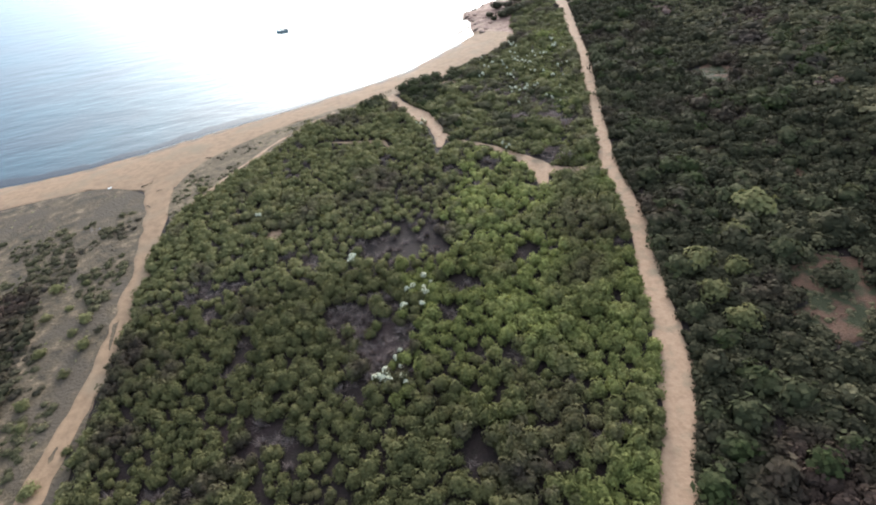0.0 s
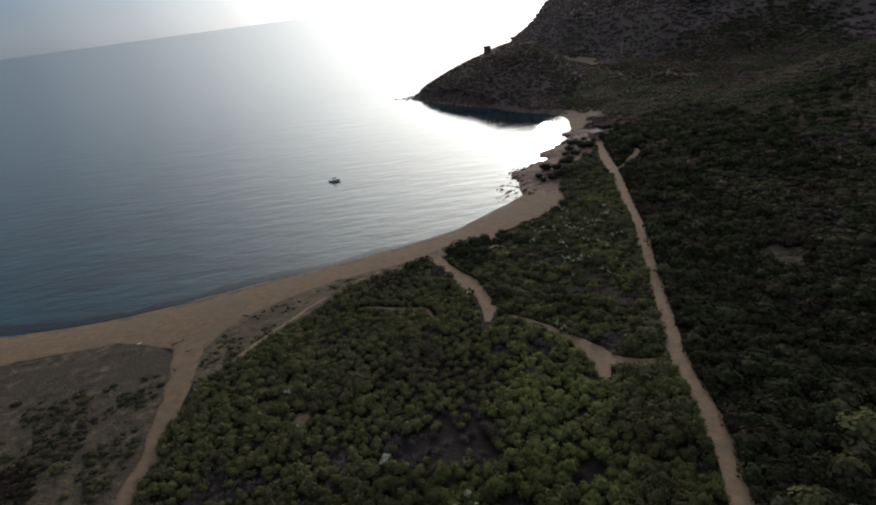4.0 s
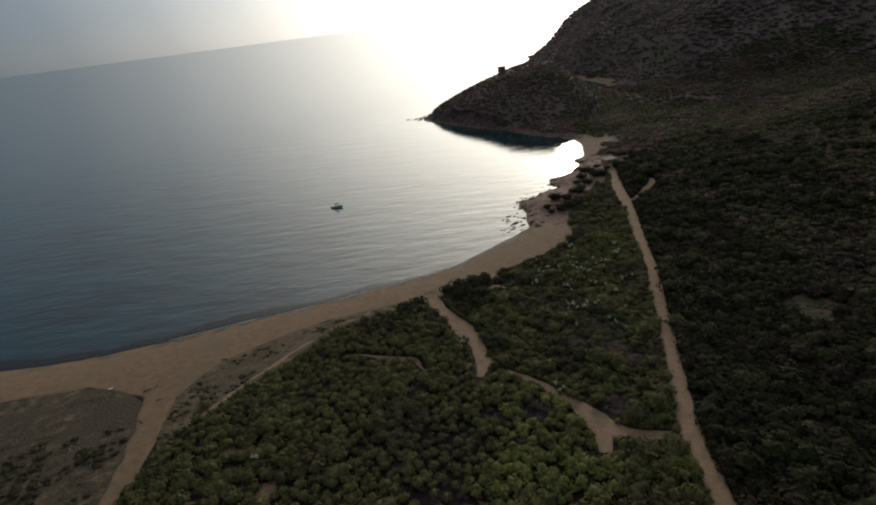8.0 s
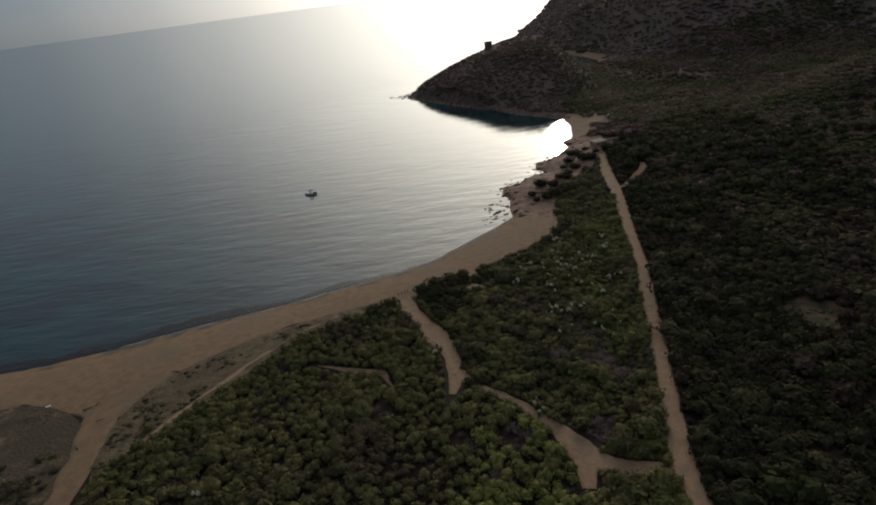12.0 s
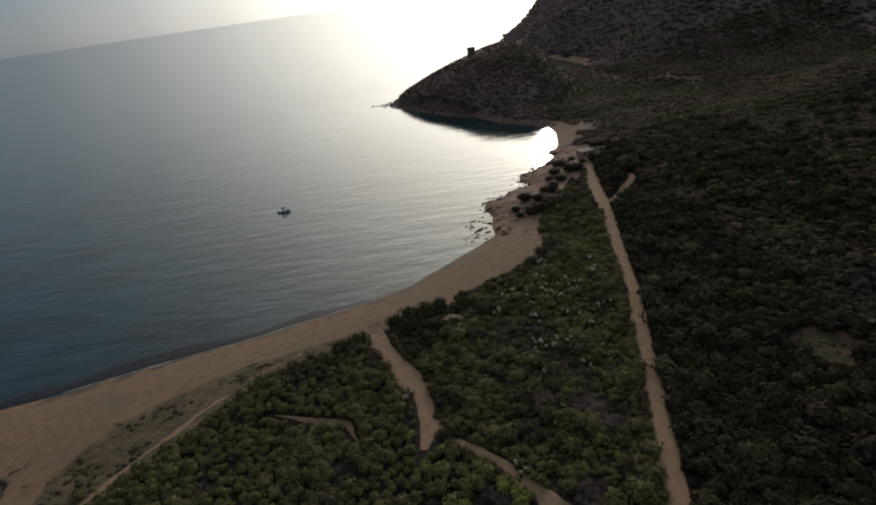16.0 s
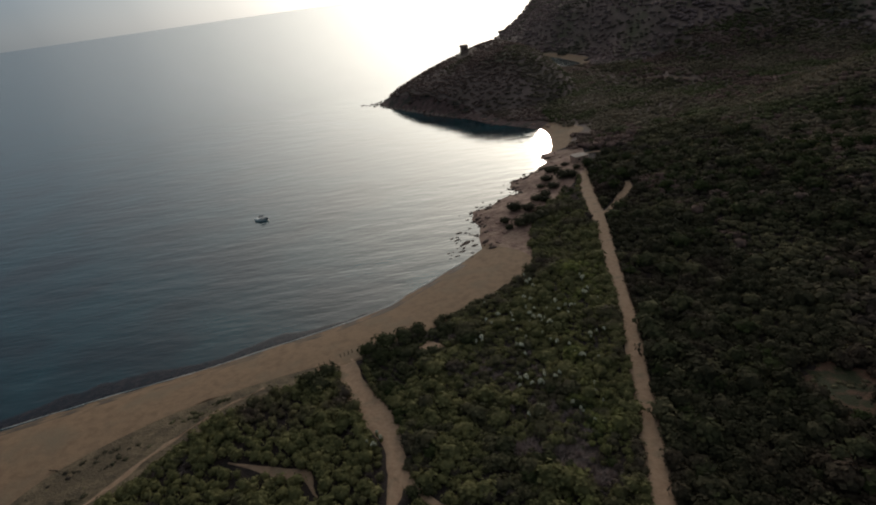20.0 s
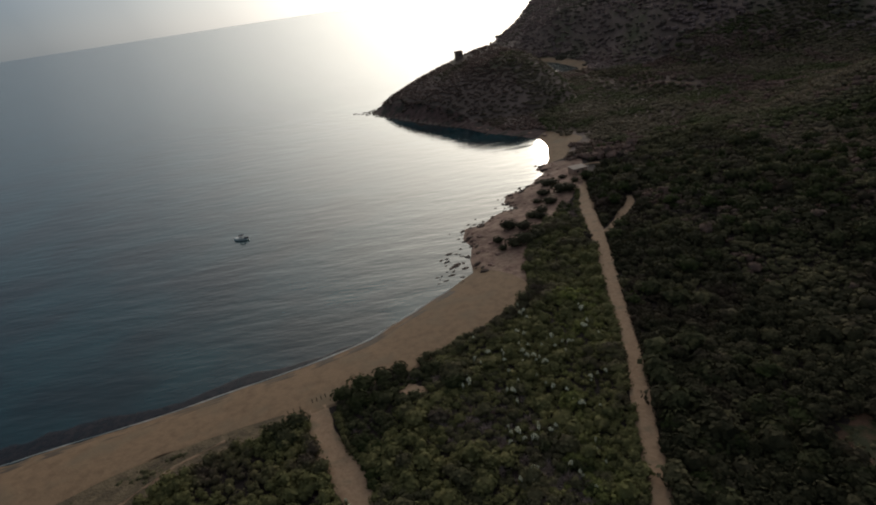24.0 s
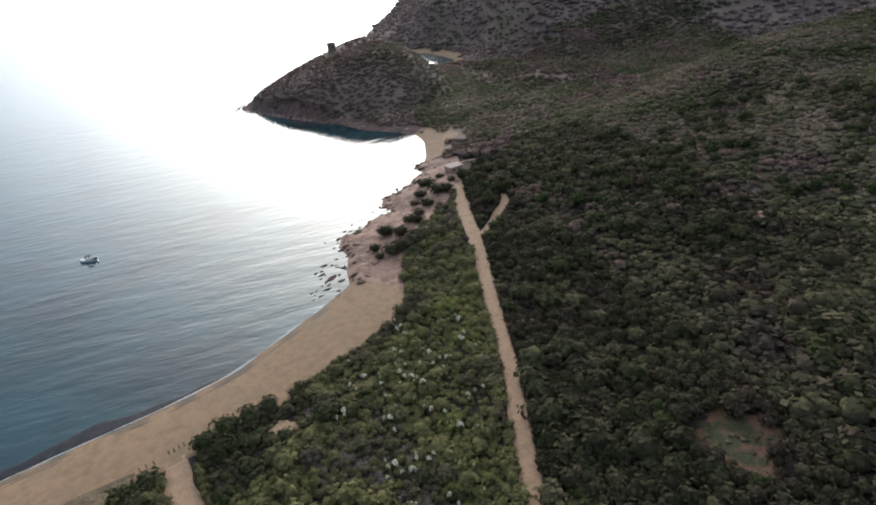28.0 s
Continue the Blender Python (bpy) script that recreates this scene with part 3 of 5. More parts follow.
band("dune_east", [(-65.5, 103), (-66.8, 116), (-63, 127.5), (-55.5, 136), (-43, 144.6), (-30, 149.8), (-20, 152.8), (-11, 154.6)], [(-61.5, 92), (-56, 103), (-51, 111), (-45, 120), (-37, 130), (-29, 139), (-17, 146), (-11, 148)], M["dune_grass"], 160, 16, 0.2, 1.0, "dry grass dune between beach and scrub", "dune")
ROCKY = [(38, 209), (38.6, 220), (40, 228), (38, 236), (39.5, 243), (46, 245.5), (51, 250.5), (56, 254), (60.5, 255.5), (58.3, 264), (60, 271), (67, 274.5), (73, 280.5), (79, 289.5), (82, 293), (78.5, 298), (85.5, 305.5)]
ROCKY_BACK = [(50, 190), (52, 203), (55, 214), (60, 222), (66, 231), (72, 239), (78, 248), (84, 256), (89, 263), (93, 268), (95, 276), (97, 285), (99, 296)]
band("rocky_shore", [(x - 2.5, y + 1.5) for x, y in ROCKY], ROCKY_BACK, M["pink_shore"], 160, 20, 0.13, 2.0, "pinkish granite shelves and sand at the water", "shore")
band("cove_beach", [(84, 303), (87.5, 312), (90, 322), (93, 336), (92.5, 351)], [(96, 306), (99, 316), (106, 325), (111, 336), (99, 360)], M["sand"], 60, 12, 0.15, 1.5, "small tan sand beach in the cove", "beach")
band("headland_shore", [(91, 352), (82, 366), (69, 383), (61, 401), (40.5, 430), (22.5, 460), (6, 490), (2, 510), (12, 530)], [(101, 359), (97, 373), (80, 392), (69, 409), (48, 440), (31, 468), (16, 495), (12, 508), (20, 524)], M["red_rock"], 140, 8, 0.2, 2.0, "dark reddish rock ledge round the headland", "shore")
band("far_beach", [(174, 546), (183, 566), (177, 620), (164, 652)], [(186, 536), (196, 566), (188, 622), (172, 660)], M["sand"], 40, 6, 0.25, 1.5, "pale beach of the next bay", "beach")
ribbon("road", ROAD, [h + 0.7 for h in ROAD_HALF], M["track"], 0.16, 9, 0.6, "pale sandy vehicle track through the scrub", "track")
ribbon("path_to_beach", CUT, [2.8, 2.5, 3.5, 3.4, 2.1, 2.3, 1.3, 1.3, 1.8, 3.0, 2.0, 2.0], M["track"], 0.17, 7, 0.5, "pale sand footpath winding to the beach", "path")
ribbon("path_west", LEFT, [6, 4.0, 3.0, 2.6, 2.4, 2.6, 3.0, 3.0], M["sand"], 0.24, 9, 0.6, "wide sandy path behind the beach", "path")
ribbon("dune_trail", DUNE_TRAIL, [0.5, 0.9, 0.7, 1.2, 0.8, 1.3, 1.0, 0.6], M["track"], 0.32, 5, 1.0, "pale sand trail between dune grass and scrub", "path")
ribbon("path_patch", PATCH, [0.3, 0.7, 1.3, 1.7, 1.4, 0.6, 0.2], M["track"], 0.17, 5, 0.3, "narrow bare sand strip in the scrub", "path")
ribbon("path_lobe", LOBE_N, [1.9, 1.7, 1.1], M["track"], 0.19, 7, 0.4, "sandy lobe beside the footpath", "path")
ribbon("path_lobe_south", LOBE_S, [2.3, 2.2, 1.2], M["track"], 0.19, 7, 0.4, "sandy lobe beside the footpath", "path")
ribbon("hill_track", HILL_TRACK, [0.5, 0.9, 0.7, 0.9, 0.5], M["track"], 0.3, 5, 0.3, "pale track at the foot of the far hill", "track")
ribbon("lane_by_hut", [(93, 274), (96, 270.5), (100, 265.5), (102, 264)], [1.2, 1.0, 1.3, 0.6], M["track"], 0.18, 5, 0.4, "pale sand lane beside the hut", "path")
ribbon("lane_behind_hut", [(96, 288), (100, 288), (104, 286), (108, 284), (109, 286)], [0.8, 1.3, 1.0, 1.5, 0.7], M["track"], 0.18, 5, 0.4, "pale sand lane behind the hut", "path")
ribbon("path_spur", SPUR, [2.0, 1.5, 1.2, 2.4, 1.9, 1.3], M["track"], 0.15, 5, 0.4, "short sandy spur off the track", "path")


def glade(cx, cy, r, mat, label):
    """A ragged round patch of bare ground."""
    a, k = np.linspace(0, 2 * math.pi, 41)[:-1], np.linspace(0.05, 1, 7)
    px = cx + np.outer(k, np.cos(a)) * (r * (1 + 0.3 * wave(cx + 9 * np.cos(a), cy + 9 * np.sin(a), 4) + 0.2 * wave(cx + 9 * np.cos(a), cy + 9 * np.sin(a), 1.6)))
    py = cy + np.outer(k, np.sin(a)) * (r * (1 + 0.3 * wave(cx + 9 * np.cos(a), cy + 9 * np.sin(a), 4) + 0.2 * wave(cx + 9 * np.cos(a), cy + 9 * np.sin(a), 1.6)))
    z = height(px, py) + np.where(k > 0.98, -0.15, 0.2)[:, None]
    i = np.arange(6)[:, None] * 40 + np.arange(40)[None]
    j = np.arange(6)[:, None] * 40 + (np.arange(40)[None] + 1) % 40
    f = np.stack([i, i + 40, j + 40, j], -1).reshape(-1, 4)
    return tagged(link("clearing_ground", np.stack([px, py, z], -1).reshape(-1, 3), f[:, ::-1], mat), label, "clearing", kind="structure")


for k, (cx, cy, r) in enumerate(CLEARINGS):
    pale = k in (7, 8)
    glade(cx, cy, r * (1.15 + 0.01 * k), M["track"] if pale else M["litter"], "bare pale sand patch in the scrub" if pale else "bare red-brown clearing in the scrub")


# ---- plants ----
def crown_form(seed, leaves, leaf, lobes=5, flat=0.75, core=2, wild=0.35):
    """Corners and triangles of a leafy crown about 2 wide, its foot at 0: lobes of a core with small leaf sprays standing off it."""
    rng = np.random.RandomState(seed)
    bm_ = bmesh.new()
    bmesh.ops.create_icosphere(bm_, subdivisions=core, radius=1.0)
    v = np.array([p.co[:] for p in bm_.verts])
    f = np.array([[p.index for p in q.verts] for q in bm_.faces])
    bm_.free()
    f = f[v[f][:, :, 2].max(axis=1) > -0.3]          # the foot is open
    dirs = rng.normal(size=(lobes, 3))
    dirs[:, 2] = abs(dirs[:, 2]) * 0.8
    dirs /= np.linalg.norm(dirs, axis=1, keepdims=True)
    swell = lambda q: 0.70 + wild * np.max(np.clip(q @ dirs.T, 0, 1) ** 9, axis=1)
    rad_ = (swell(v) + rng.uniform(-0.11, 0.11, len(v))) * (0.9 if core == 1 else 1.0)
    v = v * rad_[:, None]
    n_ = rng.normal(size=(leaves, 3))
    n_[:, 2] = np.where(n_[:, 2] < -0.35, -n_[:, 2], n_[:, 2])
    n_ /= np.linalg.norm(n_, axis=1, keepdims=True)
    c = n_ * (swell(n_) + rng.uniform(-0.08, 0.1, leaves))[:, None]
    t1 = np.cross(n_, rng.normal(size=(leaves, 3)))
    t1 /= np.linalg.norm(t1, axis=1, keepdims=True)
    t2 = np.cross(n_, t1) + 0.45 * n_ * rng.choice([-1, 1], leaves)[:, None]
    a, b_ = (leaf * rng.uniform(0.6, 1.3, (2, leaves)))[:, :, None]
    quad = np.stack([c - t1 * a, c - t2 * b_ * 0.8, c + t1 * a, c + t2 * b_], 1).reshape(-1, 3)
    k = np.arange(leaves)[:, None] * 4 + len(v)
    tri = np.concatenate([k + [0, 1, 2], k + [0, 2, 3]])
    v, f = np.concatenate([v, quad]), np.concatenate([f, tri])
    v[:, 2] = (v[:, 2] + 0.62) * flat
    return v, f


def twig_form(seed, twigs):
    """A bare bush: thin bent twigs fanning from the foot."""
    rng = np.random.RandomState(seed)
    vs, fs = [], []
    for i in range(twigs):
        d = rng.normal(size=3) * (0.55, 0.55, 0.3) + (0, 0, 0.55)
        mid, tip = d * 0.5 + rng.normal(size=3) * 0.08, d + rng.normal(size=3) * 0.12
        side = np.cross(d, rng.normal(size=3))
        side *= 0.026 / np.linalg.norm(side)
        o = len(vs)
        vs += [-side * 0.8, side * 0.8, mid - side, mid + side, tip]
        fs += [(o, o + 1, o + 3), (o, o + 3, o + 2), (o + 2, o + 3, o + 4)]
    v = np.array(vs)
    v[:, 2] = np.maximum(v[:, 2], 0) * 0.8
    return v, np.array(fs)


def scatter(name, forms, spots, mat, label, category, seed=1):
    """One mesh of many plants: spots are rows of x, y, width, height."""
    rng = np.random.RandomState(seed)
    spots = np.asarray(spots, float)
    z0 = height(spots[:, 0], spots[:, 1])
    vs, fs, base = [], [], 0
    pick = rng.randint(len(forms), size=len(spots))
    for k, (v, f) in enumerate(forms):
        some = spots[pick == k]
        if not len(some):
            continue
        z = z0[pick == k]
        a = rng.uniform(0, 2 * math.pi, len(some))
        ca, sa = np.cos(a)[:, None], np.sin(a)[:, None]
        w, h = some[:, 2:3] / 2, some[:, 3:4] / 1.3
        px = some[:, :1] + w * (ca * v[:, 0] - sa * v[:, 1])
        py = some[:, 1:2] + w * (sa * v[:, 0] + ca * v[:, 1])
        pz = z[:, None] - 0.15 + h * v[:, 2]
        vs.append(np.stack([px, py, pz], -1).reshape(-1, 3))
        fs.append((f[None] + (base + np.arange(len(some))[:, None, None] * len(v))).reshape(-1, 3))
        base += len(v) * len(some)
    ob = link(name, np.concatenate(vs), np.concatenate(fs), mat, smooth_=True)
    return tagged(ob, label, category, kind="stuff")


def jittered(x0, x1, y0, y1, step, seed):
    rng = np.random.RandomState(seed)
    gx2, gy2 = np.meshgrid(np.arange(x0, x1, step), np.arange(y0, y1, step * 0.9), indexing="ij")
    gx2 = gx2 + (np.arange(gx2.shape[1]) % 2) * step / 2
    p = np.stack([gx2, gy2], -1).reshape(-1, 2)
    return p + rng.uniform(-0.38, 0.38, p.shape) * step


ROAD_S, CUT_S, LEFT_S, SPUR_S, PATCH_S, LOBE_NS, LOBE_SS, HILL_S = (smooth(q, 2.0) for q in (ROAD, CUT, LEFT, SPUR, PATCH, LOBE_N, LOBE_S, HILL_TRACK))


def clear_of(p, margin=1.0):
    """Which spots stand free of tracks and clearings."""
    x, y = p.T
    ok = (off_line(x, y, ROAD_S) > np.interp(y, ROAD_Y, ROAD_HALF) + margin) & (off_line(x, y, CUT_S) > 1.6 + margin) & (off_line(x, y, SPUR_S) > 1.4 + margin) & (off_line(x, y, PATCH_S) > 0.7 + margin)
    ok &= (np.hypot(x - 76, y - 515) > 9) & (off_line(x, y, LOBE_NS) > 1.2 + margin) & (off_line(x, y, LOBE_SS) > 1.6 + margin) & (off_line(x, y, HILL_S) > 2.4)
    for cx, cy, r in CLEARINGS + OPEN:
        ok &= np.hypot(x - cx, y - cy) > r + 0.25 * r * wave(x * 3, y * 3, 9)
    return ok


def gap(p):
    x, y = p.T
    g = np.zeros(len(p))
    for cx, cy, r in GAPS:
        g = np.maximum(g, np.clip(1.7 - 1.25 * np.hypot(x - cx, y - cy) / r + 0.35 * wave(x, y, 4), 0, 1))
    return g


rng = np.random.RandomState(11)
NEAR = [crown_form(20 + i, 170, 0.147, 14, 0.8, 1, 0.42) for i in range(6)]
MID = [crown_form(40 + i, 60, 0.2, 9, 0.68, 1, 0.5) for i in range(6)]
VFAR = [crown_form(100 + i, 6, 0.3, 6, 0.6, 1, 0.45) for i in range(5)]
SLOPE = [crown_form(130 + i, 15, 0.3, 7, 0.6, 1, 0.5) for i in range(6)]
TWIGS = [twig_form(80 + i, 170) for i in range(4)]

# grove between the western path and the track
p = jittered(-66, 42, -12, 150, 2.05, 3)
p = p[inside(p[:, 0], p[:, 1], GROVE) & clear_of(p, 0.75)]
g = gap(p)
u = rng.rand(len(p))
keep = u > g * 0.95
bare = (~keep) & (rng.rand(len(p)) < 0.5)
q = p[keep]
tall = 1 + 0.22 * wave(q[:, 0], q[:, 1], 12) + 0.16 * wave(q[:, 0], q[:, 1], 5)
size = rng.uniform(1.9, 3.1, len(q)) * tall
green = wave(q[:, 0], q[:, 1], 26) + (q[:, 0] - 2) / 22 - (q[:, 1] - 50) / 90 + rng.normal(0, 0.35, len(q))
deadness = wave(q[:, 0] + 300, q[:, 1], 15) + rng.normal(0, 0.5, len(q)) + 0.75 * (gap(q) > 0.02) > 1.02
spots = np.column_stack([q, size, size * rng.uniform(0.75, 1.05, len(q))])
is_pine, is_olive = (green > 0) & ~deadness, (green <= 0) & ~deadness

# the trees that stand nearest to the track's south end are single things
TREE_BOX = (spots[:, 1] > 8) & (spots[:, 1] < 60) & (spots[:, 0] > 2)
single = np.nonzero(is_pine & TREE_BOX)[0][:300]
lone = np.zeros(len(spots), bool)
lone[single] = True


def tree_model(k):
    v, f = NEAR[k]
    root = new("pine_tree", None)
    link("crown", v * (1, 1, 0.95), f, M["pine"], root, True)
    bm_ = bmesh.new()
    prof = ((0.0, 0.09), (0.25, 0.07), (0.5, 0.05))
    rings = []
    for z, r in prof:
        rings.append([bm_.verts.new((r * math.cos(a) + 0.05 * z, r * math.sin(a), z - 0.05)) for a in np.arange(6) * math.pi / 3])
    for r0, r1 in zip(rings, rings[1:]):
        for i in range(6):
            bm_.faces.new((r0[i], r0[(i + 1) % 6], r1[(i + 1) % 6], r1[i]))
    for a in (0.4, 2.3, 4.4):                       # limbs
        top = [bm_.verts.new((0.45 * math.cos(a) + dx, 0.45 * math.sin(a) + dy, 0.72)) for dx, dy in ((0.02, 0), (-0.01, 0.02), (-0.01, -0.02))]
        foot = [bm_.verts.new((dx * 2, dy * 2, 0.3)) for dx, dy in ((0.02, 0), (-0.01, 0.02), (-0.01, -0.02))]
        for i in range(3):
            bm_.faces.new((foot[i], foot[(i + 1) % 3], top[(i + 1) % 3], top[i]))
    part("trunk", bm_, M["bark"], root)
    return tagged(root, "small bright green pine with a rounded dense crown", "tree", "pine trees beside the track")


models = [tree_model(k) for k in range(len(NEAR))]
used = set()
for n_i, i in enumerate(single):
    k = n_i % len(models)
    x, y, w, h = spots[i]
    pose_ = pose(x, y, float(height(x, y)) - 0.1, 0, 0, rng.uniform(0, 360)) @ Matrix.Diagonal((w / 2, w / 2, h / 1.3, 1))
    if k in used:
        root = models[k]
        ob = copy_thing(root, pose_)
        ob.scale = (w / 2, w / 2, h / 1.3)
    else:
        used.add(k)
        models[k].matrix_basis = pose_
scatter("pine_grove", NEAR, spots[is_pine & ~lone & (spots[:, 1] < 62)], M["pine"], "dense low pines with rounded bright green crowns", "trees", 5)
scatter("pine_grove", MID, spots[is_pine & ~lone & (spots[:, 1] >= 62)], M["pine"], "dense low pines with rounded bright green crowns", "trees", 6)
scatter("olive_scrub", NEAR, spots[is_olive & (spots[:, 1] < 62)], M["olive"], "olive green evergreen scrub in dense rounded clumps", "shrubs", 7)
scatter("olive_scrub", MID, spots[is_olive & (spots[:, 1] >= 62)], M["olive"], "olive green evergreen scrub in dense rounded clumps", "shrubs", 8)
twigs = np.concatenate([p[bare], q[deadness]])
scatter("bare_bushes", TWIGS, np.column_stack([twigs, rng.uniform(1.6, 3.2, len(twigs)), rng.uniform(0.8, 3.0, len(twigs))]), M["dead"], "leafless grey-purple bushes among the pines", "shrubs", 9)

p = jittered(-66, 14, -60, -11, 2.5, 4)
p = p[inside(p[:, 0], p[:, 1], GROVE) & clear_of(p, 0.75)]
size = np.random.RandomState(12).uniform(2.4, 3.6, len(p))
scatter("olive_scrub", SLOPE, np.column_stack([p, size, size * 0.85]), M["olive"], "olive green evergreen scrub in dense rounded clumps", "shrubs", 10)

# scrub between the path and the track further north
p = jittered(0, 82, 84, 248, 1.45, 13)
p = p[inside(p[:, 0], p[:, 1], GROVE_N) & clear_of(p, 0.4)]
size = rng.uniform(1.2, 2.5, len(p)) * (1 + 0.3 * wave(p[:, 0], p[:, 1], 9)) * np.where(rng.rand(len(p)) < 0.13, 1.9, 1)
spots = np.column_stack([p, size, size * rng.uniform(0.5, 0.8, len(p))])
k = wave(p[:, 0], p[:, 1], 22) + 0.5 * wave(p[:, 0], p[:, 1], 7) + rng.normal(0, 0.2, len(p))
for cx, cy, r in ((31, 117, 2.5), (31.5, 93, 3), (40, 110, 3)):
    k = np.where(np.hypot(p[:, 0] - cx, p[:, 1] - cy) < r * (1 + 0.5 * wave(p[:, 0], p[:, 1], 3)), -2, k)
soft_edge = 0.5 * wave(p[:, 0], p[:, 1], 5) + rng.normal(0, 0.3, len(p))
road_off = np.interp(p[:, 1], ROAD_Y, ROAD_X) - p[:, 0]
drift = np.maximum(1.5 - np.hypot((p[:, 0] - 27) / 9, (p[:, 1] - 139) / 9), 1.4 - np.hypot((p[:, 0] - 34) / 7, (p[:, 1] - 124) / 8)) + soft_edge
west = (17 + (p[:, 1] - 148) * 0.55 - p[:, 0]) / 9 + soft_edge
lot = rng.rand(len(p))
brown = (drift > 0.5) & (k > -0.95)
leafy = (k > -0.75) & ~brown
deep = leafy & (west > 0.2)
fresh = leafy & ~deep & (road_off < 15) & (road_off > 3.5) & (p[:, 1] < 185) & (lot + 0.4 * soft_edge < 0.5)
rest = leafy & ~deep & ~fresh
scatter("coastal_scrub", MID, spots[(rest & (k > -0.3)) | (brown & (lot > 0.8))], M["olive"], "olive green coastal scrub in rounded clumps", "shrubs", 14)
scatter("bright_scrub", MID, spots[fresh], M["pine"], "fresh green coastal scrub in rounded clumps", "shrubs", 18)
scatter("heath_scrub", MID, spots[(rest & (k <= -0.3)) | (brown & (lot < 0.5))], M["heath"], "brown-green coastal heath in rounded clumps", "shrubs", 17)
scatter("dark_scrub", MID, spots[deep | ((k <= -0.75) & (k > -0.95) & ~brown)], M["grey_olive"], "dark green coastal scrub in rounded clumps", "shrubs", 15)
scatter("bare_bushes", TWIGS, (spots * (1, 1, 1.25, 1.3))[((k <= -0.95) | (brown & (lot >= 0.5) & (lot <= 0.8))) & (spots[:, 2] < 3)], M["dead"], "leafless grey-purple bushes in the scrub", "shrubs", 16)

# evergreen scrub east of the track, over the spurs, the headland and the big hill
SHORE_S = smooth(SHORE, 6.0)


def slope_spots(x0, x1, y0, y1, step, seed):
    p_ = jittered(x0, x1, y0, y1, step, seed)
    x, y = p_.T
    east = (x > np.interp(y, ROAD_Y, ROAD_X) + 2.4) | (y > 300)
    land = inside(x, y, LAND) & (off_line(x, y, SHORE_S) > 7 + 4 * wave(x, y, 14))
    return p_[east & land & clear_of(p_, 0.8)]


p1 = slope_spots(8, 100, -60, 275, 2.15, 21)
p1b = slope_spots(100, 160, 10, 300, 2.25, 25)
p2 = slope_spots(160, 330, 40, 300, 2.7, 22)
p3 = slope_spots(84, 340, 300, 480, 3.1, 23)
p3 = p3[(p3[:, 0] > 100) | (p3[:, 1] < 310)]
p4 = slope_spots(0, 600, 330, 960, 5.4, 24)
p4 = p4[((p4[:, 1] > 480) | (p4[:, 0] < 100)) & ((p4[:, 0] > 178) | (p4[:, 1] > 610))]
p6 = slope_spots(0, 178, 340, 610, 3.0, 27)
p6 = p6[(p6[:, 1] > 480) | (p6[:, 0] < 100)]
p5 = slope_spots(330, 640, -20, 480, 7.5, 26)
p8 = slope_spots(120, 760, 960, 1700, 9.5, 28)
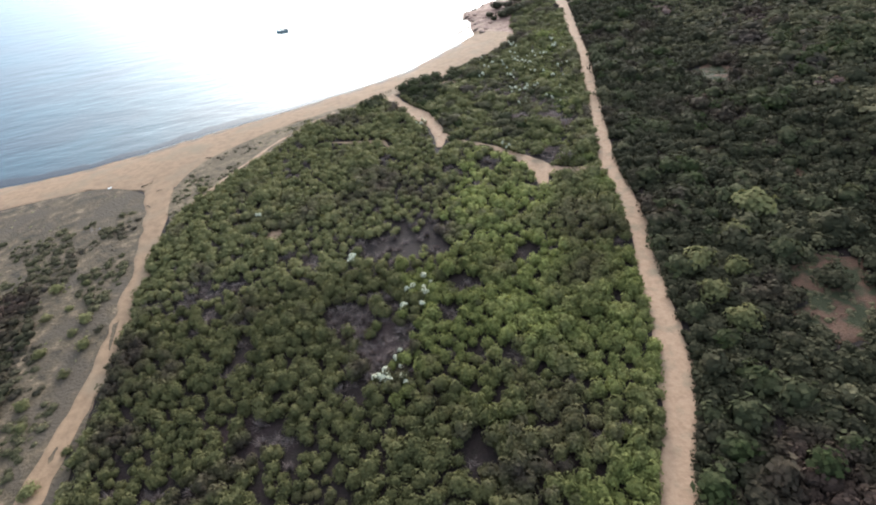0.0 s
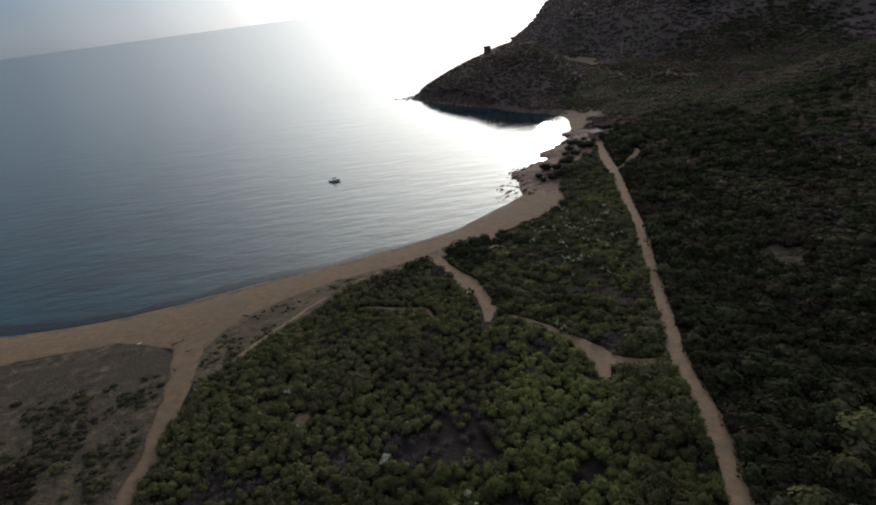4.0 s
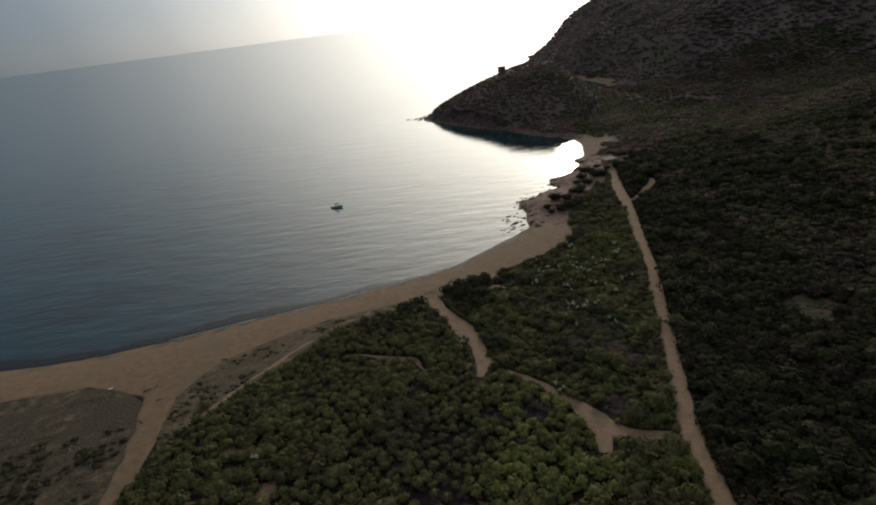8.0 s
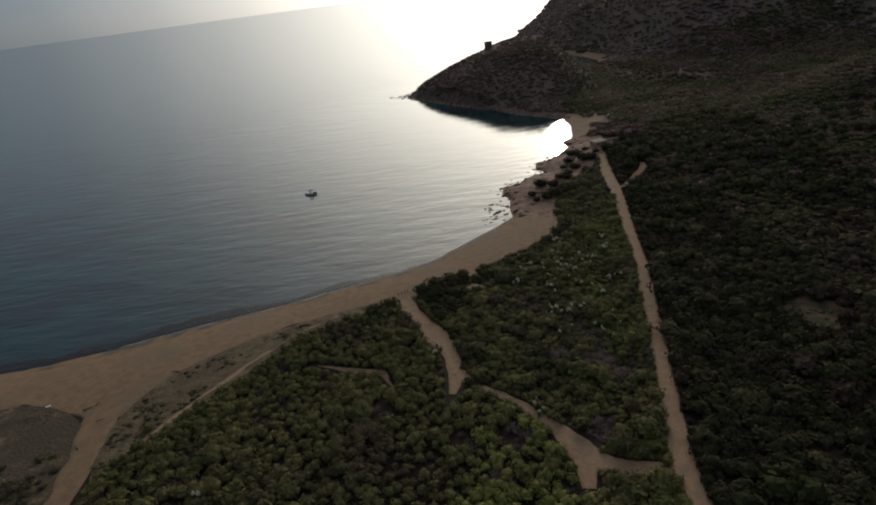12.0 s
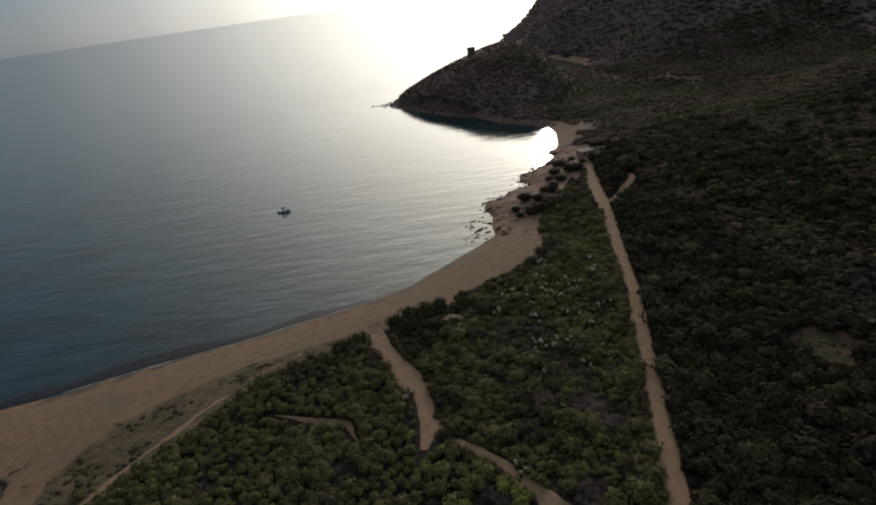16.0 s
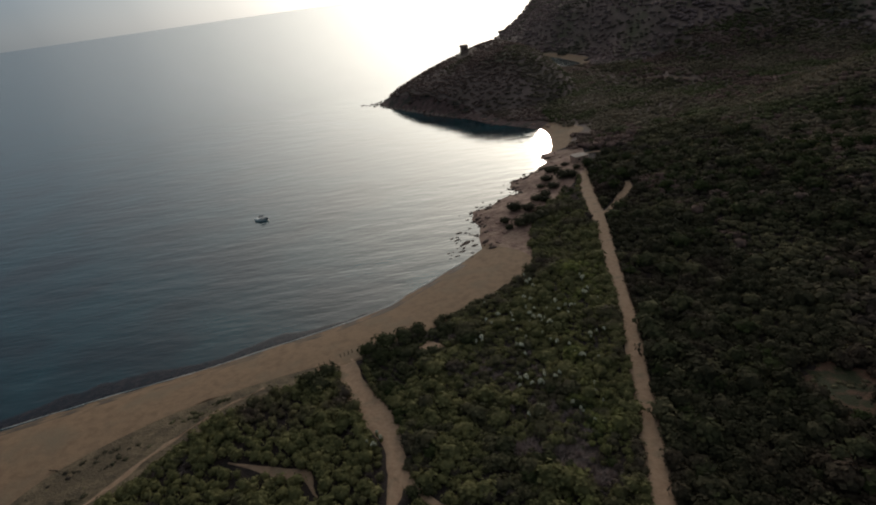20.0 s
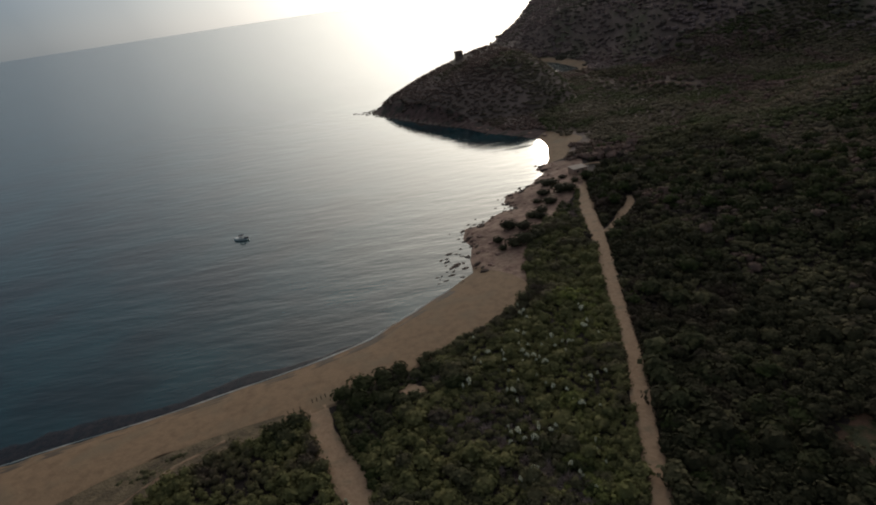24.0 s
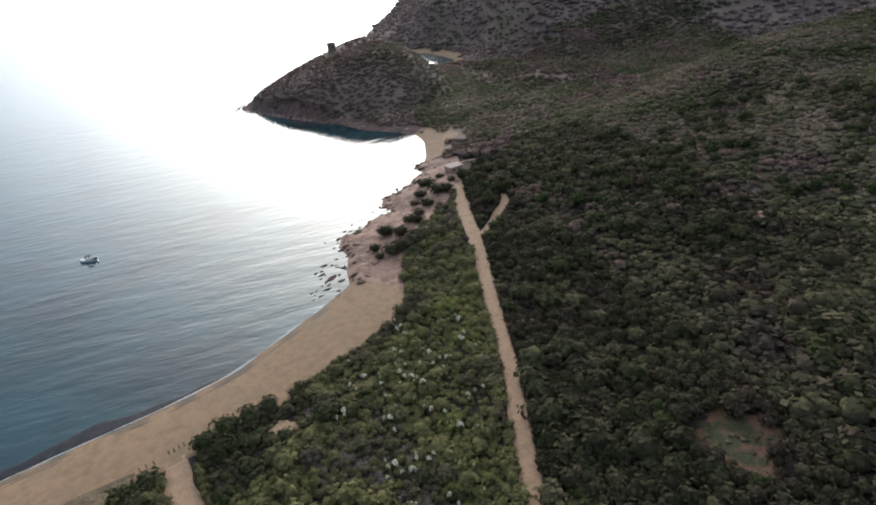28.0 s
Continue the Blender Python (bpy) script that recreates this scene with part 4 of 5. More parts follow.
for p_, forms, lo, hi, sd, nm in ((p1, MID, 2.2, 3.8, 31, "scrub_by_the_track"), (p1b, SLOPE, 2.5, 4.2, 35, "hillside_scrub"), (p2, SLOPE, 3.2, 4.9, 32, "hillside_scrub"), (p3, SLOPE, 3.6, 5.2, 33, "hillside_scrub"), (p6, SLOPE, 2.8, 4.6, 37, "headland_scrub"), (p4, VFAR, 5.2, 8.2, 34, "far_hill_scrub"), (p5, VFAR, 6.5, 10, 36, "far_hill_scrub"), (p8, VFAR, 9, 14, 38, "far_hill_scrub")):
    size = rng.uniform(lo, hi, len(p_)) * (1 + 0.25 * wave(p_[:, 0], p_[:, 1], 19))
    sp = np.column_stack([p_, size, size * rng.uniform(*((0.55, 0.9) if sd in (31, 35) else (0.4, 0.62) if sd in (34, 36, 38) else (0.36, 0.72)), len(p_)) * np.where((p_[:, 0] < 170) & (p_[:, 1] > 380), 0.55, 1)])
    size = size * np.where((rng.rand(len(p_)) < 0.07) & (sd in (31, 35)), 1.55, 1)
    sp[:, 2:] *= (size / sp[:, 2])[:, None]
    k = 0.9 * wave(p_[:, 0], p_[:, 1], 48) + 0.7 * wave(p_[:, 0], p_[:, 1], 17) + rng.normal(0, 0.3, len(p_))
    thin = rng.rand(len(p_)) < 0.985
    if sd in (35, 32, 33):                           # reddish heath in drifts
        rust = wave(p_[:, 0] + 700, p_[:, 1], 37) + 0.6 * wave(p_[:, 0], p_[:, 1] + 500, 11) + rng.normal(0, 0.25, len(p_)) > 0.55
        scatter(nm, forms, sp[rust], M["red_heath"], "red-brown heath in drifts over the slope", "shrubs", sd + 200)
        thin &= ~rust
    cut = {31: 0.7, 35: 0.0, 32: -0.35, 33: -0.5}.get(sd, 0.1)
    # scrub on the far hills takes the colour with haze painted in
    scatter(nm, forms, sp[(k < cut) & thin], M["hazed_heath"] if sd in (34, 36, 38) else M["red_heath"] if sd == 37 else M["heath"] if sd in (32, 33) else M["macchia"], "dark evergreen scrub covering the slope in rounded clumps", "shrubs", sd)
    scatter(nm, forms, sp[(k >= cut) & thin], M["red_heath"] if sd == 37 else M["hazed_heath"] if sd in (34, 36, 38) else M["hazy_mid_heath"] if sd in (32, 33) else M["heath"], "brown-green heath covering the slope in rounded clumps", "shrubs", sd + 100)

# large rounded grey-green bushes in the hollows of the slope
p = slope_spots(24, 230, 5, 270, 5.6, 71)
k = wave(p[:, 0] + 50, p[:, 1], 31) + 0.6 * wave(p[:, 0], p[:, 1] + 90, 12)
p = p[(k > 0.12) & (rng.rand(len(p)) < 0.62)]
size = rng.uniform(3.4, 6.2, len(p)) * (1 + 0.2 * wave(p[:, 0], p[:, 1], 40))
scatter("round_bushes", MID, np.column_stack([p, size, size * rng.uniform(0.62, 0.85, len(p))]), M["grey_olive"], "large rounded grey-green bushes on the slope", "shrubs", 72)

# bushes that overhang the edges of the tracks
def verge(line, half, mat, seed, step=1.5, lo=1.5, hi=2.6, sides=(-1, 1)):
    c = smooth(line, step)
    tan = np.gradient(c, axis=0)
    tan /= np.linalg.norm(tan, axis=1, keepdims=True) + 1e-9
    side = np.stack([tan[:, 1], -tan[:, 0]], -1)
    r_ = np.random.RandomState(seed)
    rows_ = []
    for s_ in sides:
        w_ = r_.uniform(lo, hi, len(c))
        q_ = c + side * s_ * (np.interp(c[:, 1], ROAD_Y, ROAD_HALF) * (half == 0.01) + half + 0.36 * w_ + r_.uniform(-0.25, 0.45, len(c)))[:, None]
        rows_.append(np.column_stack([q_, w_, w_ * r_.uniform(0.5, 0.9, len(c))])[r_.rand(len(c)) < 0.9])
    rows_ = np.concatenate(rows_)
    x, y = rows_[:, 0], rows_[:, 1]
    ok = (off_line(x, y, ROAD_S) > np.interp(y, ROAD_Y, ROAD_HALF) + 0.2) & (off_line(x, y, CUT_S) > 1.3) & (off_line(x, y, SPUR_S) > 1.9) & (off_line(x, y, LOBE_NS) > 1.6) & (off_line(x, y, LOBE_SS) > 2.0)
    scatter("verge_bushes", MID, rows_[ok], mat, "bushes overhanging the edge of the sandy track", "shrubs", seed)


verge(ROAD[:-1], 0.01, M["macchia"], 61, sides=(1,))
verge(ROAD[2:9], 0.01, M["pine"], 62, sides=(-1,))
verge(ROAD[8:-1], 0.01, M["olive"], 63, sides=(-1,))
verge(CUT[1:6], 2.7, M["olive"], 64)
verge(CUT[5:9], 1.0, M["olive"], 65)
verge(CUT[9:], 1.9, M["olive"], 66)
verge(SPUR, 1.9, M["macchia"], 67)
verge([(-63, 10), (-62.5, 50), (-62, 95), (-46.5, 116), (-29.5, 137.5), (-16, 144.5), (-6.5, 148)], 0.0, M["olive"], 68, lo=1.8, hi=3.0)
verge([(1.5, 153.5), (12, 160.5), (26, 168), (41, 177), (50, 189), (54, 204), (59, 219), (68, 233)], 0.0, M["heath"], 69, lo=1.8, hi=3.0)


# ---- bushes that stand alone, flowering bushes, a bare tree ----
def bush_model(name, k, mat, label, category, group):
    v, f = NEAR[k % len(NEAR)]
    root = new(name, None)
    link("foliage", v * (1, 1, 0.95), f, mat, root, True)
    bm_ = bmesh.new()
    for a in np.arange(5) * 1.257:                  # short stems
        c, s_ = math.cos(a), math.sin(a)
        q = [bm_.verts.new((0.12 * c + d * s_, 0.12 * s_ - d * c, -0.08)) for d in (-0.05, 0.05)]
        q += [bm_.verts.new((0.4 * c + d * s_, 0.4 * s_ - d * c, 0.4)) for d in (0.03, -0.03)]
        bm_.faces.new(q)
    part("stems", bm_, M["bark"], root)
    return tagged(root, label, category, group)


def place_all(model, rows, sink=0.1):
    """The first row takes the model itself, the others copies of it: rows of x, y, width, height."""
    for i, (x, y, w, h) in enumerate(rows):
        m_ = pose(x, y, float(height(x, y)) - sink, 0, 0, (i * 137.5) % 360)
        ob = model if i == 0 else copy_thing(model, m_)
        ob.matrix_basis = m_ @ Matrix.Diagonal((w / 2, w / 2, h / 1.3, 1))


SHORE_BUSHES = [(76.9, 272.3, 6.5, 2.0), (78.5, 260.3, 6.2, 2.6), (81.5, 258.5, 4.4, 2.4), (71.9, 261, 4.6, 1.6), (71.6, 251.4, 4.8, 2.0), (67.8, 255.2, 3.0, 1.2), (66.6, 243.5, 4.1, 1.8), (62.2, 239.6, 4.1, 1.9),
                (57.3, 230.6, 4.6, 2.2), (52.9, 234, 4.9, 2.4), (47.4, 225.2, 3.2, 1.7), (47.8, 218.6, 2.7, 1.5), (51.8, 219.6, 5.0, 2.4), (55.6, 219.8, 5.6, 2.8), (59.5, 221.6, 5.0, 2.6), (86.4, 268.4, 3.0, 1.5), (84, 276.8, 3.2, 1.1), (64.6, 236.8, 3.6, 1.8)]
place_all(bush_model("shore_bush", 1, M["macchia"], "dark rounded evergreen bush on pinkish shore sand", "bush", "bushes on the rocky shore"), [(x, y, w * 1.3, h * 1.25) for x, y, w, h in SHORE_BUSHES])
MOUTH_BUSHES = [(1.6, 156.5, 5.4, 3.0), (5.2, 158.6, 6.2, 3.2), (9.8, 160.4, 5.2, 3.0), (4.6, 153.5, 5.0, 2.8), (-7.6, 149.6, 5.4, 3.2), (-11.2, 148.2, 5.0, 3.0), (-9, 145.4, 5.6, 3.0), (13.5, 162.6, 4.2, 2.4)]
place_all(bush_model("coastal_bush", 0, M["grey_olive"], "large dark green bush where the footpath meets the beach", "bush", "bushes at the mouth of the path"), MOUTH_BUSHES)
place_all(bush_model("fork_bush", 2, M["grey_olive"], "low dark bush on the sand between two branches of the footpath", "bush", ""), [(9.8, 112.2, 3.0, 1.8), (12.2, 112.0, 2.6, 1.6)])
DUNE_BUSHES = [(-84.3, 78.8, 3.4, 1.6), (-74, 66, 3.2, 1.7), (-71.8, 58, 3.0, 1.6), (-66, 33, 1.8, 1.2), (-78, 79, 2.2, 1.0), (-58, 112, 3.0, 1.3), (-75.5, 62.5, 2.4, 1.2), (-80, 58, 2.8, 1.4),
               (-73, 51, 2.4, 1.3), (-78, 45, 3.0, 1.5), (-76, 40, 2.6, 1.3), (-69.5, 27, 3.2, 1.4), (-83, 69, 2.6, 1.2), (-79, 71, 2.0, 1.0)]
place_all(bush_model("dune_bush", 3, M["olive"], "round green bush on the pale dune", "bush", "bushes on the dune"), DUNE_BUSHES)
place_all(bush_model("clearing_bush", 2, M["macchia"], "large dark bush in the middle of a bare clearing", "bush", ""), [(59.6, 33.4, 6.0, 3.0)])
BRIGHT = [(42, 43.5, 6.0, 4.2), (40.5, 35.5, 5.4, 4.0), (41, 28.5, 5.6, 4.0), (60, 55, 8.5, 4.6), (52, 49, 5.5, 3.8), (47, 40, 4.6, 3.6), (34, 88.5, 5.0, 3.6), (38.2, 91, 4.8, 3.8), (36.5, 79, 5.0, 3.6), (31, 80, 4.4, 3.4)]
place_all(bush_model("broad_tree", 4, M["olive"], "broad light green tree standing out of darker scrub", "tree", "light trees in the dark scrub"), BRIGHT)


def flower_model():
    v, f = NEAR[5]
    root = new("flowering_bush", None)
    link("foliage", v, f, M["olive"], root, True)
    rs = np.random.RandomState(5)
    n_ = rs.normal(size=(38, 3))
    n_[:, 2] = abs(n_[:, 2]) + 1.5
    n_ /= np.linalg.norm(n_, axis=1, keepdims=True)
    c = n_ * np.array([1.35, 1.0, 0.72]) * rs.uniform(0.9, 1.12, (38, 1)) + (0.1, 0, 0.55)
    t1 = np.cross(n_, rs.normal(size=(38, 3)))
    t1 /= np.linalg.norm(t1, axis=1, keepdims=True)
    t2 = np.cross(n_, t1)
    a = rs.uniform(0.11, 0.25, (38, 1))
    up = n_ * a * 0.5
    q = np.stack([c - t1 * a, c - t2 * a, c + t1 * a, c + t2 * a, c + up], 1).reshape(-1, 3)
    k = np.arange(38)[:, None] * 5
    link("blossom", q, np.concatenate([k + [0, 1, 4], k + [1, 2, 4], k + [2, 3, 4], k + [3, 0, 4]]), M["flower"], root, False)
    return tagged(root, "low green bush covered with white blossom", "bush", "flowering bushes in the scrub")


FLOWERS = [(36, 158.7), (42.3, 156.6), (34.4, 136.5), (34.7, 127), (51.9, 160), (39.3, 135.1), (21.8, 100.9), (44.6, 128.8), (40.9, 159.1), (44.3, 154.2), (35.5, 147.3), (44.2, 147.1),
           (36.7, 134), (55.5, 164.1), (51.8, 147.1), (27.7, 153.1), (41.3, 125.9), (3.4, 124), (41.4, 167.3), (46.6, 162.7), (58.2, 172.5), (32.8, 161.3), (46.9, 140.1), (43.5, 176)]
FLOWERS_S = [(-7.1, 55.9), (-8.7, 52.1), (-10.1, 49), (-5.6, 51.3), (-15.3, 34), (-14.2, 36.2), (-12.8, 32.2), (-18.6, 67.4), (-41.6, 91), (-17.2, 32.1)]
rs = np.random.RandomState(17)
rows = [(x + rs.normal(0, 0.5), y + rs.normal(0, 0.5), rs.uniform(0.8, 1.5), rs.uniform(1.7, 2.2)) for x, y in FLOWERS]
rows += [(x + rs.normal(0, 0.9), y + rs.normal(0, 0.9), rs.uniform(0.8, 1.6), rs.uniform(1.7, 2.3)) for x, y in FLOWERS_S * 3]
rows += [(x + rs.normal(0, 1.5), y + rs.normal(0, 2.2), rs.uniform(0.45, 1.0), rs.uniform(1.6, 2.2)) for x, y in FLOWERS * 3]
place_all(flower_model(), rows)

# leafless tree by the fork of the paths
bm = bmesh.new()
rs = np.random.RandomState(23)


def limb(p0, d, length, r, depth):
    p1 = p0 + d * length
    side = d.cross(Vector((0.3, 0.9, 0.2))).normalized()
    up_ = d.cross(side)
    ring = [[bm.verts.new(p + (side * math.cos(a) + up_ * math.sin(a)) * q) for a in (0, 2.09, 4.19)] for p, q in ((p0, r), (p1, r * 0.6))]
    for i in range(3):
        bm.faces.new((ring[0][i], ring[0][(i + 1) % 3], ring[1][(i + 1) % 3], ring[1][i]))
    if depth:
        for _ in range(4 if depth > 1 else 3):
            nd = (d + Vector(rs.normal(0, 0.55, 3).tolist()) + Vector((0, 0, 0.15))).normalized()
            limb(p0 + d * length * rs.uniform(0.55, 1.0), nd, length * rs.uniform(0.55, 0.75), r * 0.5, depth - 1)


limb(Vector((0, 0, 0)), Vector((0.05, 0, 1)).normalized(), 2.0, 0.14, 4)
bare_tree = part("bare_tree", bm, M["dead"])
bare_tree.matrix_basis = pose(33, 87.2, float(height(33, 87.2)) - 0.1)
tagged(bare_tree, "small leafless grey tree beside the sand path", "tree")

# dark wood at the west end of the dune, dry tufts over the dune
p = jittered(-135, -70, 0, 84, 2.4, 41)
edge = -75 - 0.26 * (p[:, 1] - 25) + 4 * wave(p[:, 0], p[:, 1], 13)
p = p[(p[:, 0] < edge) & (p[:, 1] < 82 + 0.12 * (p[:, 0] + 90))]
more = jittered(-118, -70, 15, 116, 1.9, 47)
near_w = (off_line(more[:, 0], more[:, 1], LEFT_S) > 4.2) & (wave(more[:, 0], more[:, 1], 9) + 0.9 * wave(more[:, 0], more[:, 1], 4) > 0.12) & (more[:, 1] < 108 + 0.1 * (more[:, 0] + 80))
low = more[near_w]
size = rs.uniform(1.2, 2.4, len(low))
scatter("low_dune_scrub", MID, np.column_stack([low, size, size * rs.uniform(0.35, 0.6, len(low))]), M["heath"], "low brown-green scrub in patches on the dune", "shrubs", 48)
fill = jittered(40, 100, 20, 140, 1.3, 49)
inside_c = np.zeros(len(fill), bool)
for cx, cy, r in CLEARINGS[:7]:
    inside_c |= np.hypot(fill[:, 0] - cx, fill[:, 1] - cy) < r
fill = fill[inside_c & (wave(fill[:, 0], fill[:, 1], 4) > -0.5)]
size = rs.uniform(0.7, 2.0, len(fill))
scatter("low_plants", VFAR, np.column_stack([fill, size, size * 0.5]), M["heath"], "low green plants scattered over the clearings", "plants", 50)
silver = jittered(-94, -72, 92, 112, 0.8, 57)
silver = silver[np.hypot((silver[:, 0] + 82.5) / 7, (silver[:, 1] - 102 + 0.35 * (silver[:, 0] + 82.5)) / 3.2) < 0.75 + 0.5 * wave(silver[:, 0], silver[:, 1], 3)]
size_s = rs.uniform(0.6, 1.3, len(silver))
scatter("silver_plants", VFAR, np.column_stack([silver, size_s, size_s * 0.4]), M["silver"], "low blue-grey plants in a patch on the dune", "plants", 58)
size = rs.uniform(2.4, 4.0, len(p))
scatter("dark_scrub_west", SLOPE, np.column_stack([p, size, size * rs.uniform(0.5, 0.8, len(p))]), M["macchia"], "dark evergreen scrub behind the dune", "shrubs", 42)
p = np.concatenate([jittered(-150, -71, 15, 128, 1.7, 43), jittered(-62, -6, 95, 152, 1.5, 44)])
x, y = p.T
d_back = off_line(x, y, smooth(BACK, 2.0))
ok = (off_line(x, y, LEFT_S) > 3.4) & (d_back > 1.0) & ~inside(x, y, GROVE) & (wave(x, y, 7) + rs.normal(0, 0.5, len(p)) > 0.15)
ok &= (y < np.interp(x, [q_[0] for q_ in BACK], [q_[1] for q_ in BACK]))
p = p[ok]
p = p[off_line(p[:, 0], p[:, 1], smooth(DUNE_TRAIL, 2.0)) > 1.3]
strip = jittered(-66, -4, 92, 153, 1.25, 55)
x, y = strip.T
ok = ~inside(x, y, GROVE) & (y < np.interp(x, [q_[0] for q_ in BACK], [q_[1] for q_ in BACK]) - 1.2) & (off_line(x, y, LEFT_S) > 3.6) & (off_line(x, y, smooth(DUNE_TRAIL, 2.0)) > 1.2)
strip = strip[ok & (wave(x, y, 6) + 0.6 * wave(x, y, 2.5) > 0.0) & (x < -8)]
size = rs.uniform(0.8, 2.1, len(strip))
scatter("dune_strip_scrub", VFAR, np.column_stack([strip, size, size * rs.uniform(0.3, 0.6, len(strip))]), M["heath"], "low brown heath on the dune behind the beach", "shrubs", 56)
size = rs.uniform(0.5, 1.3, len(p))
TUFT = [twig_form(120 + i, 16) for i in range(3)]
pick = rs.rand(len(p))
scatter("dry_tufts", TUFT, np.column_stack([p, size, size * 0.7])[pick < 0.6], M["dead"], "dry grey tufts scattered over the dune", "grass", 45)
scatter("dune_plants", VFAR, np.column_stack([p, size * 1.1, size * 0.5])[pick >= 0.6], M["olive"], "low green cushions scattered over the dune", "plants", 46)


# ---- granite rocks along the water ----
def rock_mesh(seed, mat):
    bm_ = bmesh.new()
    bmesh.ops.create_icosphere(bm_, subdivisions=2, radius=1.0)
    for v in bm_.verts:
        q = v.co * 1.3 + Vector((seed * 7.1, seed * 3.3, 0))
        v.co *= 0.85 + 0.35 * noise.noise(q) + 0.12 * noise.noise(q * 3)
        v.co.z = max(v.co.z * 0.6, -0.35)
        v.co.z = min(v.co.z, 0.42 + 0.05 * noise.noise(q * 2))
    me = bpy.data.meshes.new("rock")
    bm_.to_mesh(me)
    bm_.free()
    me.materials.append(mat)
    return me


ROCKS = [rock_mesh(i, M["rock"]) for i in range(8)]
WET = [rock_mesh(i + 9, M["wet_rock"]) for i in range(8)]
rs = np.random.RandomState(29)
spots_r = [(x, y, rs.uniform(0.9, 2.2)) for x, y in [(44.6, 242.5), (39.4, 235.2), (35.3, 228), (39, 214.3), (34.9, 213.4), (30.4, 210.2), (65.3, 271), (81.5, 295.5), (2.7, 515), (5.7, 495), (8.7, 528), (0.5, 506), (21.8, 457.7), (91, 362), (97, 353), (97, 351), (1, 500), (-2, 503), (-5, 506), (-8, 509), (3, 493), (0, 511), (-4, 512), (4, 519), (-1, 498), (6, 487), (-11, 512), (2, 505)]]
line_r = smooth(ROCKY, 1.6)
for x, y in line_r:
    for _ in range(2):
        spots_r.append((x + rs.normal(0.5, 2.6), y + rs.normal(0, 2.2), rs.uniform(0.35, 1.5) * (1.5 if rs.rand() < 0.12 else 1)))
for x, y in smooth([(84, 360), (76, 374), (64, 399), (40, 431), (22, 461), (6, 491), (3, 510), (12, 529)], 3.0):
    spots_r.append((x + rs.normal(0, 2.0), y + rs.normal(0, 2.0), rs.uniform(0.7, 2.4)))
for x, y in ((33, 207), (31, 212), (27, 206), (36, 222), (33, 224), (30, 219), (41, 245), (55, 259), (58, 263)):
    for _ in range(5):
        spots_r.append((x + rs.normal(0, 1.6), y + rs.normal(0, 1.6), rs.uniform(0.4, 1.1)))
for i, (x, y, r) in enumerate(spots_r[:290]):
    wet = float(height(x, y)) < 0.5
    r *= 0.62 if wet else 0.8
    ob = new("rock", (WET if wet else ROCKS)[i % 8])
    turn, long_ = (rs.normal(28, 25), rs.uniform(1.2, 2.1)) if wet else (rs.uniform(0, 360), rs.uniform(0.9, 1.7))
    ob.matrix_basis = pose(x, y, max(float(height(x, y)) + 0.12 * r, -0.1 * r), 0, 0, turn) @ Matrix.Diagonal((r * long_, r, r * rs.uniform(0.5, 1.0), 1))
    tagged(ob, "dark wet granite rock breaking the shallow water" if wet else "weathered pink granite rock at the water's edge", "rock", "granite rocks along the shore")


# pale outcrops on the slopes
SLOPE_ROCKS = [(229, 175), (197, 180), (191, 202), (253, 386), (188, 152), (151, 181), (224, 205),
               (162, 275), (204, 176), (246, 284), (225, 154), (113, 270), (99, 255), (110, 293)]
for i, (x, y) in enumerate(SLOPE_ROCKS):
    for k in range(3):
        r = rs.uniform(0.5, 1.2)
        ob = new("boulder", ROCKS[(i + k) % 8])
        ax, ay = x + rs.normal(0, 1.8), y + rs.normal(0, 1.2)
        ob.matrix_basis = pose(ax, ay, float(height(ax, ay)) + 0.5, 0, 0, rs.uniform(0, 360)) @ Matrix.Diagonal((r * 1.6, r, r * 1.3, 1))
        tagged(ob, "pale granite boulder among the hillside scrub", "boulder", "boulders on the slope")


# ---- watchtower, pillar, hut ----
def lathe(prof, sides, mat, name, parent, centre=(0, 0)):
    bm_ = bmesh.new()
    rings = [[bm_.verts.new((centre[0] + r * math.cos(a), centre[1] + r * math.sin(a), z)) for a in np.arange(sides) * 2 * math.pi / sides] for r, z in prof]
    for r0, r1 in zip(rings, rings[1:]):
        for i in range(sides):
            bm_.faces.new((r0[i], r0[(i + 1) % sides], r1[(i + 1) % sides], r1[i]))
    bm_.faces.new(rings[-1])
    bm_.faces.new(rings[0][::-1])
    return part(name, bm_, mat, parent)


def box(bm_, cx, cy, cz, sx, sy, sz, bevel=0.0):
    r = bmesh.ops.create_cube(bm_, size=1.0, matrix=Matrix.Translation((cx, cy, cz)) @ Matrix.Diagonal((sx, sy, sz, 1)))
    if bevel:
        bmesh.ops.bevel(bm_, geom=list({e for v in r["verts"] for e in v.link_edges}), offset=bevel, segments=2, affect="EDGES")
    return bm_


def solid(name, parent, mat, *boxes, bevel=0.0, label=""):
    bm_ = bmesh.new()
    for b_ in boxes:
        box(bm_, *b_, bevel=bevel)
    return part(name, bm_, mat, parent, label)


tower = new("watchtower", None)
lathe([(3.6, -2.5), (3.4, 0.0), (3.2, 2.9), (3.15, 3.4)], 28, M["tower"], "shaft", tower)
